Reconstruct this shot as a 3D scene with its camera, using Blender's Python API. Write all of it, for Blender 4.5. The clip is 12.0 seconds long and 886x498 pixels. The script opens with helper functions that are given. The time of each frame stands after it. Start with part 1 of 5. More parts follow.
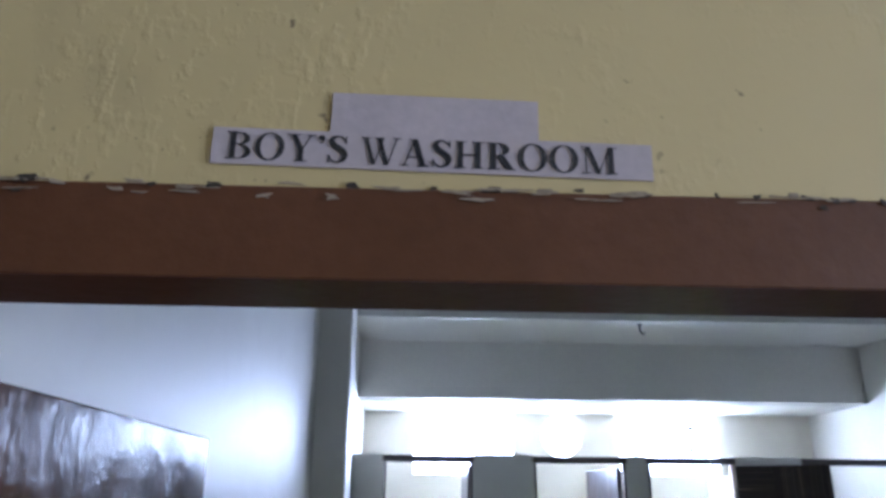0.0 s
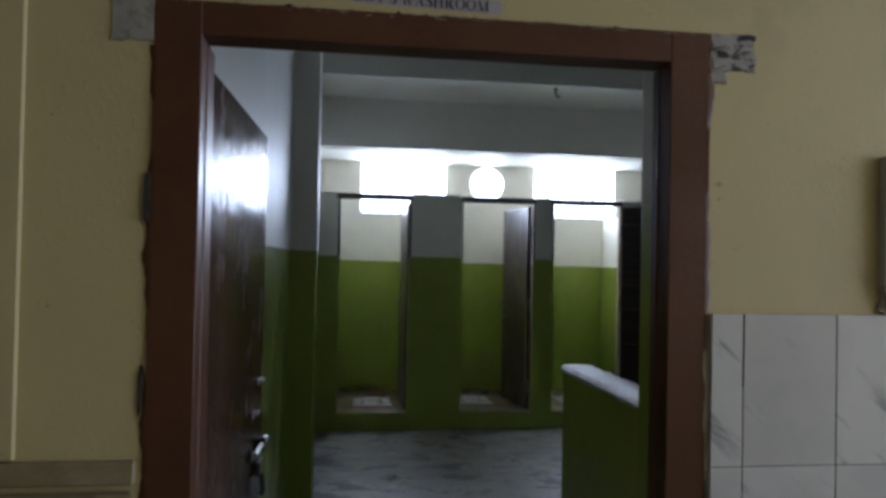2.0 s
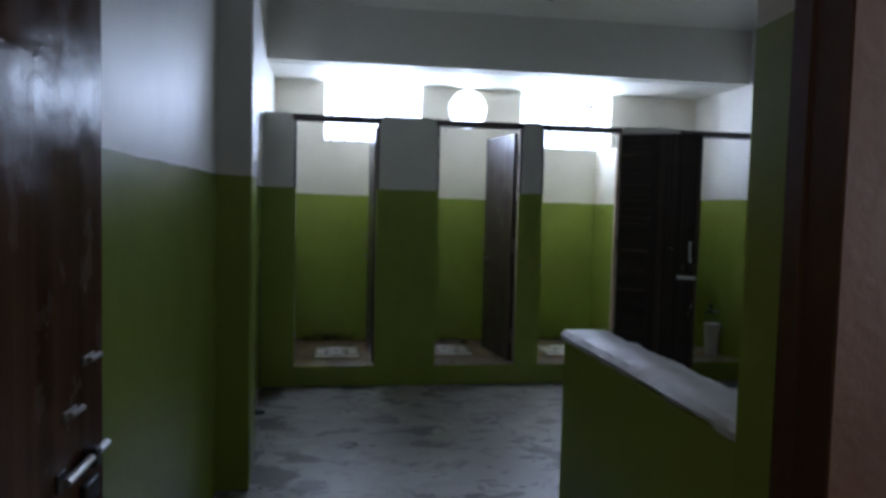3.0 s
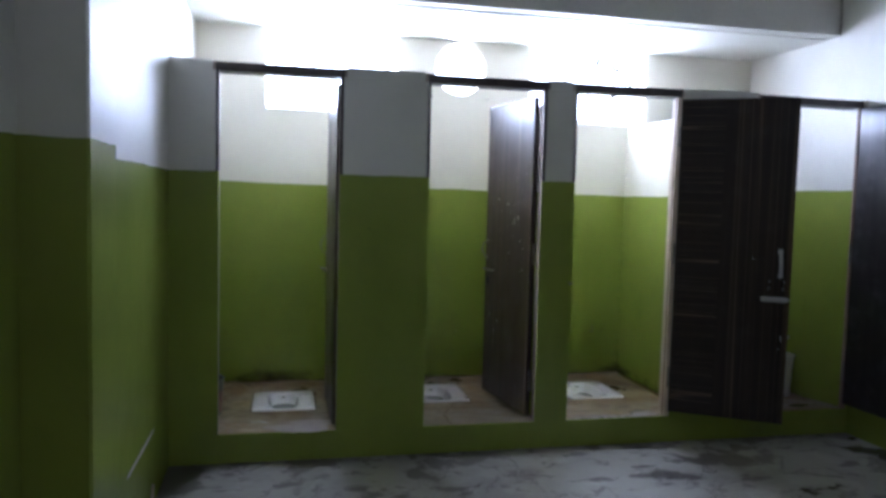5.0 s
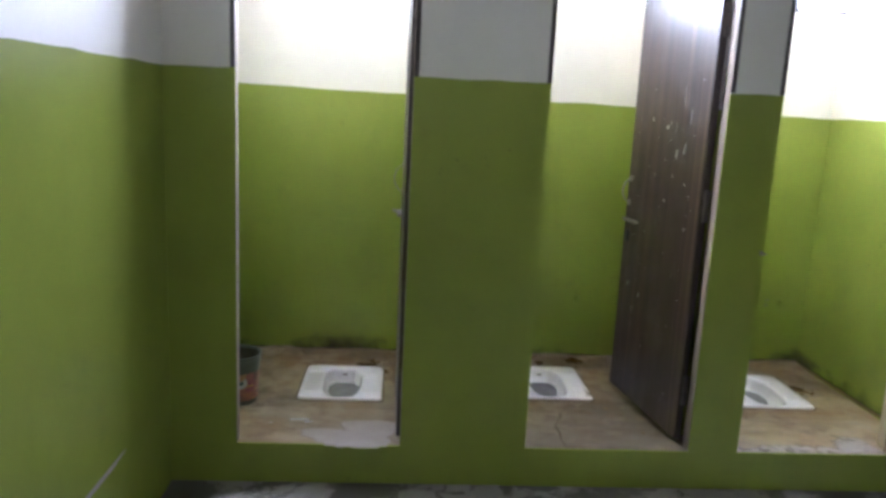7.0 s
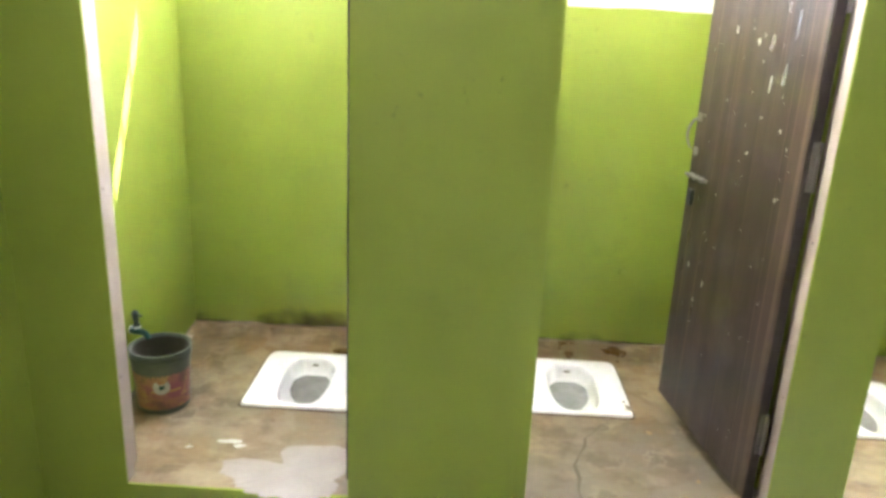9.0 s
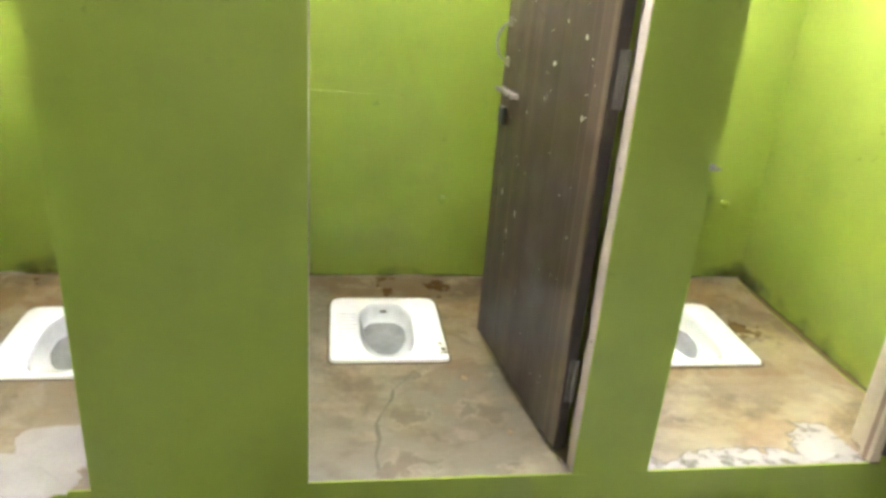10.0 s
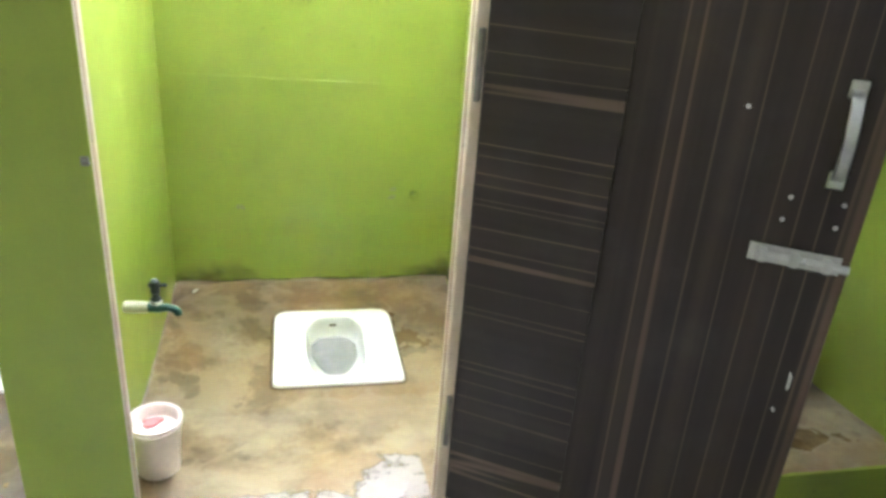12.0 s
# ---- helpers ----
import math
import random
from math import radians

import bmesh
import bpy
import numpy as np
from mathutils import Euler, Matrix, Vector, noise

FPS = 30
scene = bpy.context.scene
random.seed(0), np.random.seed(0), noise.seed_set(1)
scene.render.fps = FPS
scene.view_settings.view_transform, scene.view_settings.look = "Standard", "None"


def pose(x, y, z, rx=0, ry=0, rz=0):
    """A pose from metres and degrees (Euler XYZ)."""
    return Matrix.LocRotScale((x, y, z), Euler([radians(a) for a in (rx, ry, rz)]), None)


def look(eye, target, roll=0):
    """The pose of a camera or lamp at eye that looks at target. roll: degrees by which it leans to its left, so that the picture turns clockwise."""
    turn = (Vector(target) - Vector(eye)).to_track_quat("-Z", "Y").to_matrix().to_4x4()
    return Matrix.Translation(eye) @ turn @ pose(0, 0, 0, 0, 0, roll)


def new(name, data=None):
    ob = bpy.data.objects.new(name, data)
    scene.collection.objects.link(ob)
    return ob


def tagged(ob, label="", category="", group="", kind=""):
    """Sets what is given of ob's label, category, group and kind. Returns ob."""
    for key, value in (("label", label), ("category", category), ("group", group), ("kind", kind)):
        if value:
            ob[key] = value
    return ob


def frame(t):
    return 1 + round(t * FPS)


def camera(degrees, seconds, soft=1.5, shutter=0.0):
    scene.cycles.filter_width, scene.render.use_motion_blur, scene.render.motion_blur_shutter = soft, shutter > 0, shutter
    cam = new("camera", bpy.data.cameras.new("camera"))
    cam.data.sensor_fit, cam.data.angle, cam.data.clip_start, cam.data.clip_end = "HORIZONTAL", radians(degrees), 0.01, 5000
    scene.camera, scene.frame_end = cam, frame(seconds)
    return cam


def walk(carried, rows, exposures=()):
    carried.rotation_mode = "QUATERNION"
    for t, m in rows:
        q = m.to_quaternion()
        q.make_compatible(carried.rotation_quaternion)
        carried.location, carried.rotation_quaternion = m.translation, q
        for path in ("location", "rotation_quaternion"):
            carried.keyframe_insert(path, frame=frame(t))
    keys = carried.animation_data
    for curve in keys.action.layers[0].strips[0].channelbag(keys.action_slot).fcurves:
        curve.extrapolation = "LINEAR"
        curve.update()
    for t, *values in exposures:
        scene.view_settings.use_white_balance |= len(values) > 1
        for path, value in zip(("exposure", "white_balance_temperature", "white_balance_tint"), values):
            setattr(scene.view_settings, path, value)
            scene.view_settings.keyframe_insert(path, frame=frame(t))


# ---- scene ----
cam = camera(61.9, 12.0, soft=3.4)
PATH = [
    (0, (0.416, -5.93, 1.841), (0.501, -4.038, 2.485), 0.4),
    (0.5, (0.432, -6.317, 1.750), (0.547, -4.374, 2.204), 1.8),
    (1, (0.336, -7.144, 1.632), (0.510, -5.167, 1.876), 1.2),
    (1.5, (0.31, -7.199, 1.582), (0.474, -5.211, 1.734), 1.9),
    (2, (0.272, -6.927, 1.55), (0.545, -4.946, 1.583), 1.1),
    (2.5, (0.359, -6.54, 1.482), (0.654, -4.565, 1.386), 0.6),
    (2.7, (0.417, -6.357, 1.487), (0.715, -4.383, 1.362), 0.9),
    (4.3, (0.614, -4.811, 1.45), (1.069, -2.867, 1.342), 2.2),
    (4.5, (0.586, -4.643, 1.399), (1.043, -2.697, 1.34), 1.2),
    (5, (0.588, -4.183, 1.48), (1.017, -2.235, 1.337), 1.5),
    (5.5, (0.666, -3.838, 1.501), (1.105, -1.891, 1.368), 2.6),
    (6, (0.693, -3.481, 1.478), (1.13, -1.533, 1.359), 3.2),
    (6.5, (0.751, -3.17, 1.453), (1.11, -1.217, 1.22), 2.9),
    (7, (0.865, -2.789, 1.486), (0.99, -0.83, 1.105), 2.8),
    (9, (1.202, -1.83, 1.468), (1.149, 0.078, 0.871), 2.5),
    (9.5, (1.322, -1.635, 1.436), (1.433, 0.247, 0.769), 4.4),
    (10, (1.465, -1.487, 1.408), (1.766, 0.328, 0.624), 4.4),
    (10.5, (1.711, -1.419, 1.397), (1.979, 0.393, 0.593), 3.0),
    (11, (1.982, -1.38, 1.414), (2.186, 0.433, 0.596), 3.3),
    (11.4, (2.196, -1.306, 1.406), (2.522, 0.473, 0.553), 8.0),
    (11.5, (2.278, -1.296, 1.407), (2.631, 0.475, 0.547), 7.8),
    (11.6, (2.334, -1.31, 1.417), (2.739, 0.458, 0.576), 6.9),
    (12, (2.641, -1.312, 1.394), (3.047, 0.469, 0.580), 4.4),
]
EXPOSURES = [(0.0, 1.28, 4700, 22), (0.5, 0.86, 4500, 18), (1.0, -0.42, 5000, 14), (1.5, 0.2, 5200, 14), (2.5, 0.16, 4950, 16), (4.3, 0.88, 4930, 20), (5.0, 1.06, 4930, 22),
             (6.0, 1.28, 4930, 23), (6.5, 1.54, 5050, 23), (7.0, 2.12, 5250, 25), (9.0, 3.64, 5750, 19), (10.5, 3.62, 5750, 12), (11.0, 3.5, 5650, 11), (11.5, 3.42, 5550, 11), (12.0, 3.64, 5380, 14)]
walk(cam, [(t, look(eye, target, roll)) for t, eye, target, roll in PATH], EXPOSURES)

FLOOR, STEP, LINE = -0.04, 0.125, 1.585      # washroom floor, cubicle floor, top of the green paint
BACK, SLAB, BEAM_Y = 1.255, 2.635, 0.27      # back wall, low slab over the cubicles, its front edge
ENTRY, INNER, RIGHT = -5.464, -5.300, 4.32   # corridor face and inner face of the entry wall, right wall

# ---- light ----
world = bpy.data.worlds.new("sky")
scene.world = world
world.use_nodes = True
wn = world.node_tree.nodes
sky = wn.new("ShaderNodeTexSky")
sky.sky_type, sky.sun_disc = "NISHITA", False
sky.sun_elevation, sky.sun_rotation = radians(49.2), radians(53.1)
world.node_tree.links.new(sky.outputs[0], wn["Background"].inputs[0])
wn["Background"].inputs[1].default_value = 0.05
sun = new("sun", bpy.data.lights.new("sun", "SUN"))
sun.data.energy, sun.data.angle, sun.data.color = 5.0, radians(0.4), (1.0, 0.97, 0.93)
sun.matrix_world = look((0, 0, 0), (-1.0, -0.75, -1.4475))


def area_light(name, m, sx, sy, watts, colour, round_one=False):
    lamp = new(name, bpy.data.lights.new(name, "AREA"))
    lamp.data.shape = "ELLIPSE" if round_one else "RECTANGLE"
    lamp.data.size, lamp.data.size_y = sx, sy
    lamp.data.energy, lamp.data.color = watts, colour
    lamp.matrix_world = m
    return lamp


DAY = (0.935, 0.95, 0.95)
area_light("sky_light_window", look((0.947, 1.47, 2.36), (0.947, 0, 2.02)), 0.94, 0.54, 29, DAY)
area_light("sky_light_vent", look((1.885, 1.47, 2.42), (1.885, 0, 2.06)), 0.37, 0.37, 6.5, DAY, True)
area_light("sky_light_grille", look((2.910, 1.47, 2.36), (2.910, 0, 2.02)), 0.95, 0.54, 29, DAY)
area_light("sky_light_corridor", look((5.95, -7.5, 1.9), (0.0, -7.2, 1.9)), 3.4, 2.4, 106, (0.98, 0.965, 0.925))
# Fill lamp added inside the closed stair hall, which has no opening for it.
area_light("fill_light_stair", look((-4.55, -1.2, 3.6), (-3.0, -0.6, 3.0)), 1.0, 1.0, 112, DAY)


# ---- materials ----
class Nodes:
    """A small helper that builds one node material."""

    def __init__(self, name):
        self.mat = bpy.data.materials.new(name)
        self.mat.use_nodes = True
        self.tree = self.mat.node_tree
        self.bsdf = self.tree.nodes["Principled BSDF"]
        self.geo = self.add("ShaderNodeNewGeometry")

    def add(self, kind):
        return self.tree.nodes.new(kind)

    def put(self, value, socket):
        if isinstance(value, bpy.types.NodeSocket):
            self.tree.links.new(value, socket)
        elif isinstance(value, tuple) and len(value) == 3 and socket.type == "RGBA":
            socket.default_value = (*value, 1)
        else:
            socket.default_value = value

    def where(self, sx=1.0, sy=1.0, sz=1.0):
        node = self.add("ShaderNodeMapping")
        self.put(self.geo.outputs["Position"], node.inputs["Vector"])
        node.inputs["Scale"].default_value = (sx, sy, sz)
        return node.outputs[0]

    def noise(self, scale, detail=4.0, rough=0.55, at=None, warp=0.0):
        node = self.add("ShaderNodeTexNoise")
        self.put(at or self.geo.outputs["Position"], node.inputs["Vector"])
        node.inputs["Scale"].default_value, node.inputs["Detail"].default_value = scale, detail
        node.inputs["Roughness"].default_value, node.inputs["Distortion"].default_value = rough, warp
        return node.outputs["Fac"]

    def ramp(self, value, low, high, a=0.0, b=1.0):
        node = self.add("ShaderNodeMapRange")
        for key, v in (("Value", value), ("From Min", low), ("From Max", high), ("To Min", a), ("To Max", b)):
            self.put(v, node.inputs[key])
        return node.outputs[0]

    def math(self, kind, a, b=0.0):
        node = self.add("ShaderNodeMath")
        node.operation = kind
        self.put(a, node.inputs[0])
        self.put(b, node.inputs[1])
        return node.outputs[0]

    def mix(self, fac, a, b, kind="MIX"):
        node = self.add("ShaderNodeMix")
        node.data_type, node.blend_type = "RGBA", kind
        self.put(fac, node.inputs[0])
        self.put(a, node.inputs[6])
        self.put(b, node.inputs[7])
        return node.outputs[2]

    def height(self):
        node = self.add("ShaderNodeSeparateXYZ")
        self.put(self.geo.outputs["Position"], node.inputs[0])
        return node.outputs["Z"]

    def bump(self, height, depth, strength=1.0):
        node = self.add("ShaderNodeBump")
        node.inputs["Strength"].default_value, node.inputs["Distance"].default_value = strength, depth
        self.put(height, node.inputs["Height"])
        self.put(node.outputs[0], self.bsdf.inputs["Normal"])

    def finish(self, colour, rough, metal=0.0, coat=0.0, spec=0.5):
        b = self.bsdf.inputs
        self.put(colour, b["Base Color"])
        self.put(rough, b["Roughness"])
        self.put(metal, b["Metallic"])
        b["Coat Weight"].default_value, b["Coat Roughness"].default_value = coat, 0.15
        b["Specular IOR Level"].default_value = spec
        return self.mat


def surface(name, a, b, rough, scale=3.0, grain=60.0, depth=0.0006, metal=0.0, coat=0.0, spec=0.5):
    """Two tones in soft clouds, a fine grain and a little relief."""
    n = Nodes(name)
    clouds = n.ramp(n.noise(scale, 5), 0.32, 0.68)
    fine = n.noise(grain, 3)
    tone = n.mix(n.ramp(fine, 0.3, 0.7, 0.0, 0.22), n.mix(clouds, a, b), tuple(v * 0.6 for v in a))
    n.bump(n.math("ADD", fine, n.math("MULTIPLY", clouds, 0.6)), depth)
    return n.finish(tone, n.ramp(clouds, 0, 1, rough * 0.85, min(1, rough * 1.15)), metal, coat, spec)


GREEN_A, GREEN_B = (0.262, 0.322, 0.049), (0.310, 0.370, 0.060)
WHITE_A, WHITE_B = (0.74, 0.72, 0.65), (0.80, 0.785, 0.72)


def two_tone(name, line, rough_low=0.25, fall=0.0, white_a=WHITE_A, white_b=WHITE_B):
    """Emulsion wall: lime green dado, off-white above, with a hand-cut line between."""
    n = Nodes(name)
    wander = n.math("MULTIPLY", n.math("SUBTRACT", n.noise(2.2, 3), 0.5), 0.03)
    node = n.add("ShaderNodeSeparateXYZ")
    n.put(n.geo.outputs["Position"], node.inputs[0])
    wander = n.math("ADD", wander, n.math("MULTIPLY", node.outputs["X"], fall))
    above = n.math("GREATER_THAN", n.math("ADD", n.height(), wander), line)
    clouds = n.ramp(n.noise(1.7, 5), 0.3, 0.7)
    roller = n.noise(90, 3)
    green = n.mix(n.ramp(n.noise(5, 6, 0.65), 0.55, 0.8, 0.0, 0.35), n.mix(clouds, GREEN_A, GREEN_B), (0.20, 0.25, 0.050))
    scuff = n.math("MULTIPLY", n.ramp(n.noise(23, 5, 0.65), 0.62, 0.72), n.ramp(n.noise(2.1, 3), 0.54, 0.66, 0.0, 0.6))
    green = n.mix(scuff, green, (0.13, 0.15, 0.045))
    white = n.mix(n.ramp(n.noise(4, 6, 0.6), 0.5, 0.85, 0.0, 0.4), n.mix(clouds, white_a, white_b), tuple(0.87 * v for v in white_a))
    trowel = n.noise(5, 3, 0.45)
    n.bump(n.math("ADD", n.math("MULTIPLY", trowel, 3.0), n.math("ADD", n.math("MULTIPLY", roller, 0.4), n.math("MULTIPLY", n.noise(1.8, 3), 6.0))), 0.0012)
    return n.finish(n.mix(above, green, white), n.mix(above, (rough_low,) * 3, (0.5,) * 3))


PAINT = two_tone("lime_and_white_paint", LINE)
# The white is creamed to hold the warm light bounced inside the cubicles.
PAINT_STALL = two_tone("lime_and_bounce_warmed_white_cubicle", 1.550, fall=0.011, white_a=(0.76, 0.72, 0.605), white_b=(0.82, 0.785, 0.67))
PAINT_PIER = two_tone("lime_and_white_paint_pier", 1.603, 0.26)
PAINT_REVEAL = two_tone("lime_and_white_paint_reveal", 1.69)
WHITE = surface("white_ceiling_paint", WHITE_A, WHITE_B, 0.6, 1.5, 80, 0.0008)
GREY_WALL = surface("pale_grey_stair_paint", (0.42, 0.42, 0.40), (0.50, 0.50, 0.48), 0.6, 1.5)


def yellow_plaster():
    n = Nodes("cream_yellow_plaster")
    clouds = n.ramp(n.noise(1.3, 5), 0.3, 0.7)
    tone = n.mix(clouds, (0.485, 0.402, 0.190), (0.555, 0.462, 0.225))
    dirt = n.ramp(n.noise(2.6, 8, 0.7), 0.56, 0.78, 0.0, 0.55)
    tone = n.mix(dirt, tone, (0.36, 0.30, 0.16))
    smear = n.math("MULTIPLY", n.ramp(n.noise(3.4, 4, 0.55, n.where(1.5, 1, 0.75), 0.3), 0.53, 0.70, 0.0, 0.5), n.ramp(n.noise(0.9, 2), 0.42, 0.58))
    tone = n.mix(smear, tone, (0.27, 0.225, 0.125))
    specks = n.ramp(n.noise(70, 2), 0.70, 0.76)
    tone = n.mix(n.math("MULTIPLY", specks, n.ramp(n.noise(5, 2), 0.5, 0.62)), tone, (0.22, 0.17, 0.09))
    coarse = n.math("MULTIPLY", n.ramp(n.noise(85, 3, 0.55, n.where(1, 1, 0.7)), 0.52, 0.78), n.ramp(n.noise(4, 3), 0.42, 0.62, 0.15, 1.0))
    n.bump(n.math("ADD", coarse, n.math("MULTIPLY", n.noise(9, 4), 2.0)), 0.0006)
    return n.finish(tone, 0.62)


YELLOW = yellow_plaster()
DADO = surface("brownish_dado_paint", (0.17, 0.135, 0.065), (0.25, 0.20, 0.105), 0.55, 6, 80, 0.001)
LEDGE = surface("worn_cream_ledge_paint", (0.22, 0.175, 0.085), (0.36, 0.295, 0.155), 0.55, 11, 80, 0.001)


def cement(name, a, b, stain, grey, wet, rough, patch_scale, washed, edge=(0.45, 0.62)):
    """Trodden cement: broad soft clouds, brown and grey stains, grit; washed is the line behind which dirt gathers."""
    n = Nodes(name)
    clouds = n.ramp(n.noise(patch_scale, 7, 0.62), 0.38, 0.62)
    tone = n.mix(clouds, a, b)
    tone = n.mix(n.ramp(n.noise(patch_scale * 0.7, 6, 0.6), 0.42, 0.60, 0.0, 0.85), tone, grey)
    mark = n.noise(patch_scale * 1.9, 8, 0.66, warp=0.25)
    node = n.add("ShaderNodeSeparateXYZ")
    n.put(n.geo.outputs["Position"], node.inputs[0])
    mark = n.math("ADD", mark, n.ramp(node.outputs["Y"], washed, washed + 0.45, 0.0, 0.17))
    third = n.math("GREATER_THAN", node.outputs["X"], 2.19)     # each cubicle was screeded separately
    second = n.math("SUBTRACT", n.math("GREATER_THAN", node.outputs["X"], 1.03), third)
    fourth = n.math("GREATER_THAN", node.outputs["X"], 3.30)
    third = n.math("SUBTRACT", third, fourth)
    tone = n.mix(n.math("MULTIPLY", fourth, 0.5), tone, (0.150, 0.138, 0.105))
    tone = n.mix(n.math("MULTIPLY", third, 0.35), tone, (0.47, 0.325, 0.155))
    tone = n.mix(n.math("MULTIPLY", second, 0.55), tone, (0.135, 0.120, 0.088))
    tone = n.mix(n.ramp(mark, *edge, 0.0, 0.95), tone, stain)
    tide = n.math("ADD", n.noise(5.2, 6, 0.58, warp=0.2), n.ramp(node.outputs["Y"], 0.45, 1.15, -0.03, 0.085))
    wet_edge = n.ramp(tide, 0.555, 0.585)
    tone = n.mix(n.math("MULTIPLY", wet_edge, 0.66), tone, (0.100, 0.060, 0.025))
    rim = n.ramp(n.math("ABSOLUTE", n.math("SUBTRACT", tide, 0.545)), 0.0, 0.022, 0.45, 0.0)
    tone = n.mix(n.math("MULTIPLY", rim, n.ramp(n.noise(3.0, 3), 0.40, 0.55)), tone, (0.38, 0.32, 0.22))
    rust = n.math("MULTIPLY", n.ramp(n.noise(3.1, 4, 0.5, warp=0.2), 0.50, 0.62), 0.55)
    tone = n.mix(rust, tone, (0.245, 0.135, 0.046))
    scoured = n.math("MULTIPLY", n.ramp(n.noise(3.6, 6, 0.6, warp=0.3), 0.535, 0.575), 0.38)
    tone = n.mix(scoured, tone, (0.335, 0.280, 0.190))
    spots = n.math("MULTIPLY", n.ramp(n.noise(patch_scale * 6, 6, 0.65), 0.50, 0.78), n.ramp(n.noise(patch_scale * 1.2, 3), 0.4, 0.62))
    tone = n.mix(n.math("MULTIPLY", spots, 0.5), tone, tuple(v * 0.4 for v in stain))
    pale = n.ramp(n.noise(patch_scale * 2.1, 6, 0.62), 0.52, 0.70, 0.0, 0.60)
    tone = n.mix(pale, tone, tuple(v * 1.35 for v in b))
    sand = n.noise(190, 3)
    tone = n.mix(n.ramp(sand, 0.3, 0.75, 0.0, 0.3), tone, tuple(v * 0.5 for v in a))
    n.bump(n.math("ADD", n.math("MULTIPLY", sand, 0.25), n.noise(9, 5, 0.6)), 0.004)
    damp = n.ramp(n.noise(patch_scale * 0.8, 5, 0.6), 0.36, 0.64)
    shine = n.ramp(damp, 0, 1, wet, rough)
    shine = n.math("SUBTRACT", shine, n.math("MULTIPLY", wet_edge, 0.10))
    return n.finish(tone, shine)


def worn_floor():
    """Pale rubbed cement with dark seams, sharp-edged damp blots and a brown margin along the walls."""
    n = Nodes("stained_grey_cement")
    node = n.add("ShaderNodeSeparateXYZ")
    n.put(n.geo.outputs["Position"], node.inputs[0])
    broad = n.noise(1.1, 5, 0.55)
    tone = n.mix(n.ramp(broad, 0.36, 0.62), (0.255, 0.236, 0.205), (0.342, 0.320, 0.285))
    tone = n.mix(n.ramp(n.noise(3.1, 6, 0.62), 0.52, 0.62, 0.0, 0.55), tone, (0.43, 0.41, 0.375))
    field = n.noise(2.3, 7, 0.60, warp=0.35)
    seam = n.ramp(n.math("ABSOLUTE", n.math("SUBTRACT", field, 0.5)), 0.004, 0.020, 0.85, 0.0)
    seam = n.math("MULTIPLY", seam, n.ramp(n.noise(3.4, 4), 0.44, 0.56))
    blot = n.math("MULTIPLY", n.ramp(n.noise(4.6, 7, 0.62, n.where(0.8, 1.5, 1), 0.3), 0.575, 0.605), 0.9)
    margin = n.math("ADD", n.ramp(node.outputs["Y"], -0.16, -0.02, 0.0, 0.05), n.ramp(node.outputs["X"], 0.55, 0.02, 0.0, 0.10))
    margin = n.math("ADD", margin, n.ramp(node.outputs["X"], 3.2, 4.3, 0.0, 0.09))
    damp = n.ramp(n.math("ADD", n.noise(2.0, 7, 0.62, warp=0.25), margin), 0.585, 0.625, 0.0, 0.92)
    mark = n.math("MAXIMUM", n.math("MAXIMUM", seam, blot), damp)
    tone = n.mix(mark, tone, n.mix(n.noise(7, 4), (0.050, 0.042, 0.034), (0.105, 0.090, 0.074)))
    sand = n.noise(170, 3)
    tone = n.mix(n.ramp(sand, 0.3, 0.75, 0.0, 0.22), tone, (0.13, 0.125, 0.12))
    n.bump(n.math("SUBTRACT", n.math("ADD", n.math("MULTIPLY", sand, 0.15), n.math("MULTIPLY", n.noise(7, 4, 0.55), 0.8)), n.math("MULTIPLY", mark, 0.25)), 0.004)
    return n.finish(tone, n.math("SUBTRACT", n.ramp(broad, 0.3, 0.7, 0.30, 0.46), n.math("MULTIPLY", mark, 0.08)))


FLOOR_MAT = worn_floor()
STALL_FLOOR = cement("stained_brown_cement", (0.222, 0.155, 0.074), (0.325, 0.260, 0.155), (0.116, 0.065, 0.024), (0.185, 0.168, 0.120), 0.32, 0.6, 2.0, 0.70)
PALE_CEMENT = surface("pale_patched_cement", (0.315, 0.265, 0.225), (0.395, 0.340, 0.295), 0.6, 9, 120, 0.0008)
MARK_AND_SHADE = surface("mark_and_shade_brown", (0.085, 0.052, 0.024), (0.17, 0.115, 0.06), 0.8, 12, 120, 0.003)
FILLET_CEMENT = surface("dull_brown_fillet_cement", (0.13, 0.092, 0.050), (0.36, 0.30, 0.215), 0.8, 7, 120, 0.003)
CRACK_DIRT = surface("soft_brown_crack_dirt", (0.125, 0.100, 0.064), (0.185, 0.150, 0.100), 0.8, 30, 110, 0.0009)
UNSEEN_DARK_WALL = surface("unseen_dark_wall_grey", (0.095, 0.090, 0.082), (0.145, 0.138, 0.128), 0.85, 3, 90, 0.0015)
# Paler than the rough cement, with the cap's window light put into the colour.
CAP_CEMENT = surface("window_lit_cement", (0.46, 0.43, 0.38), (0.60, 0.57, 0.52), 0.42, 14, 120, 0.0016)
ROUGH_CEMENT = surface("rough_grey_cement", (0.38, 0.335, 0.25), (0.49, 0.445, 0.36), 0.8, 20, 120, 0.0018)


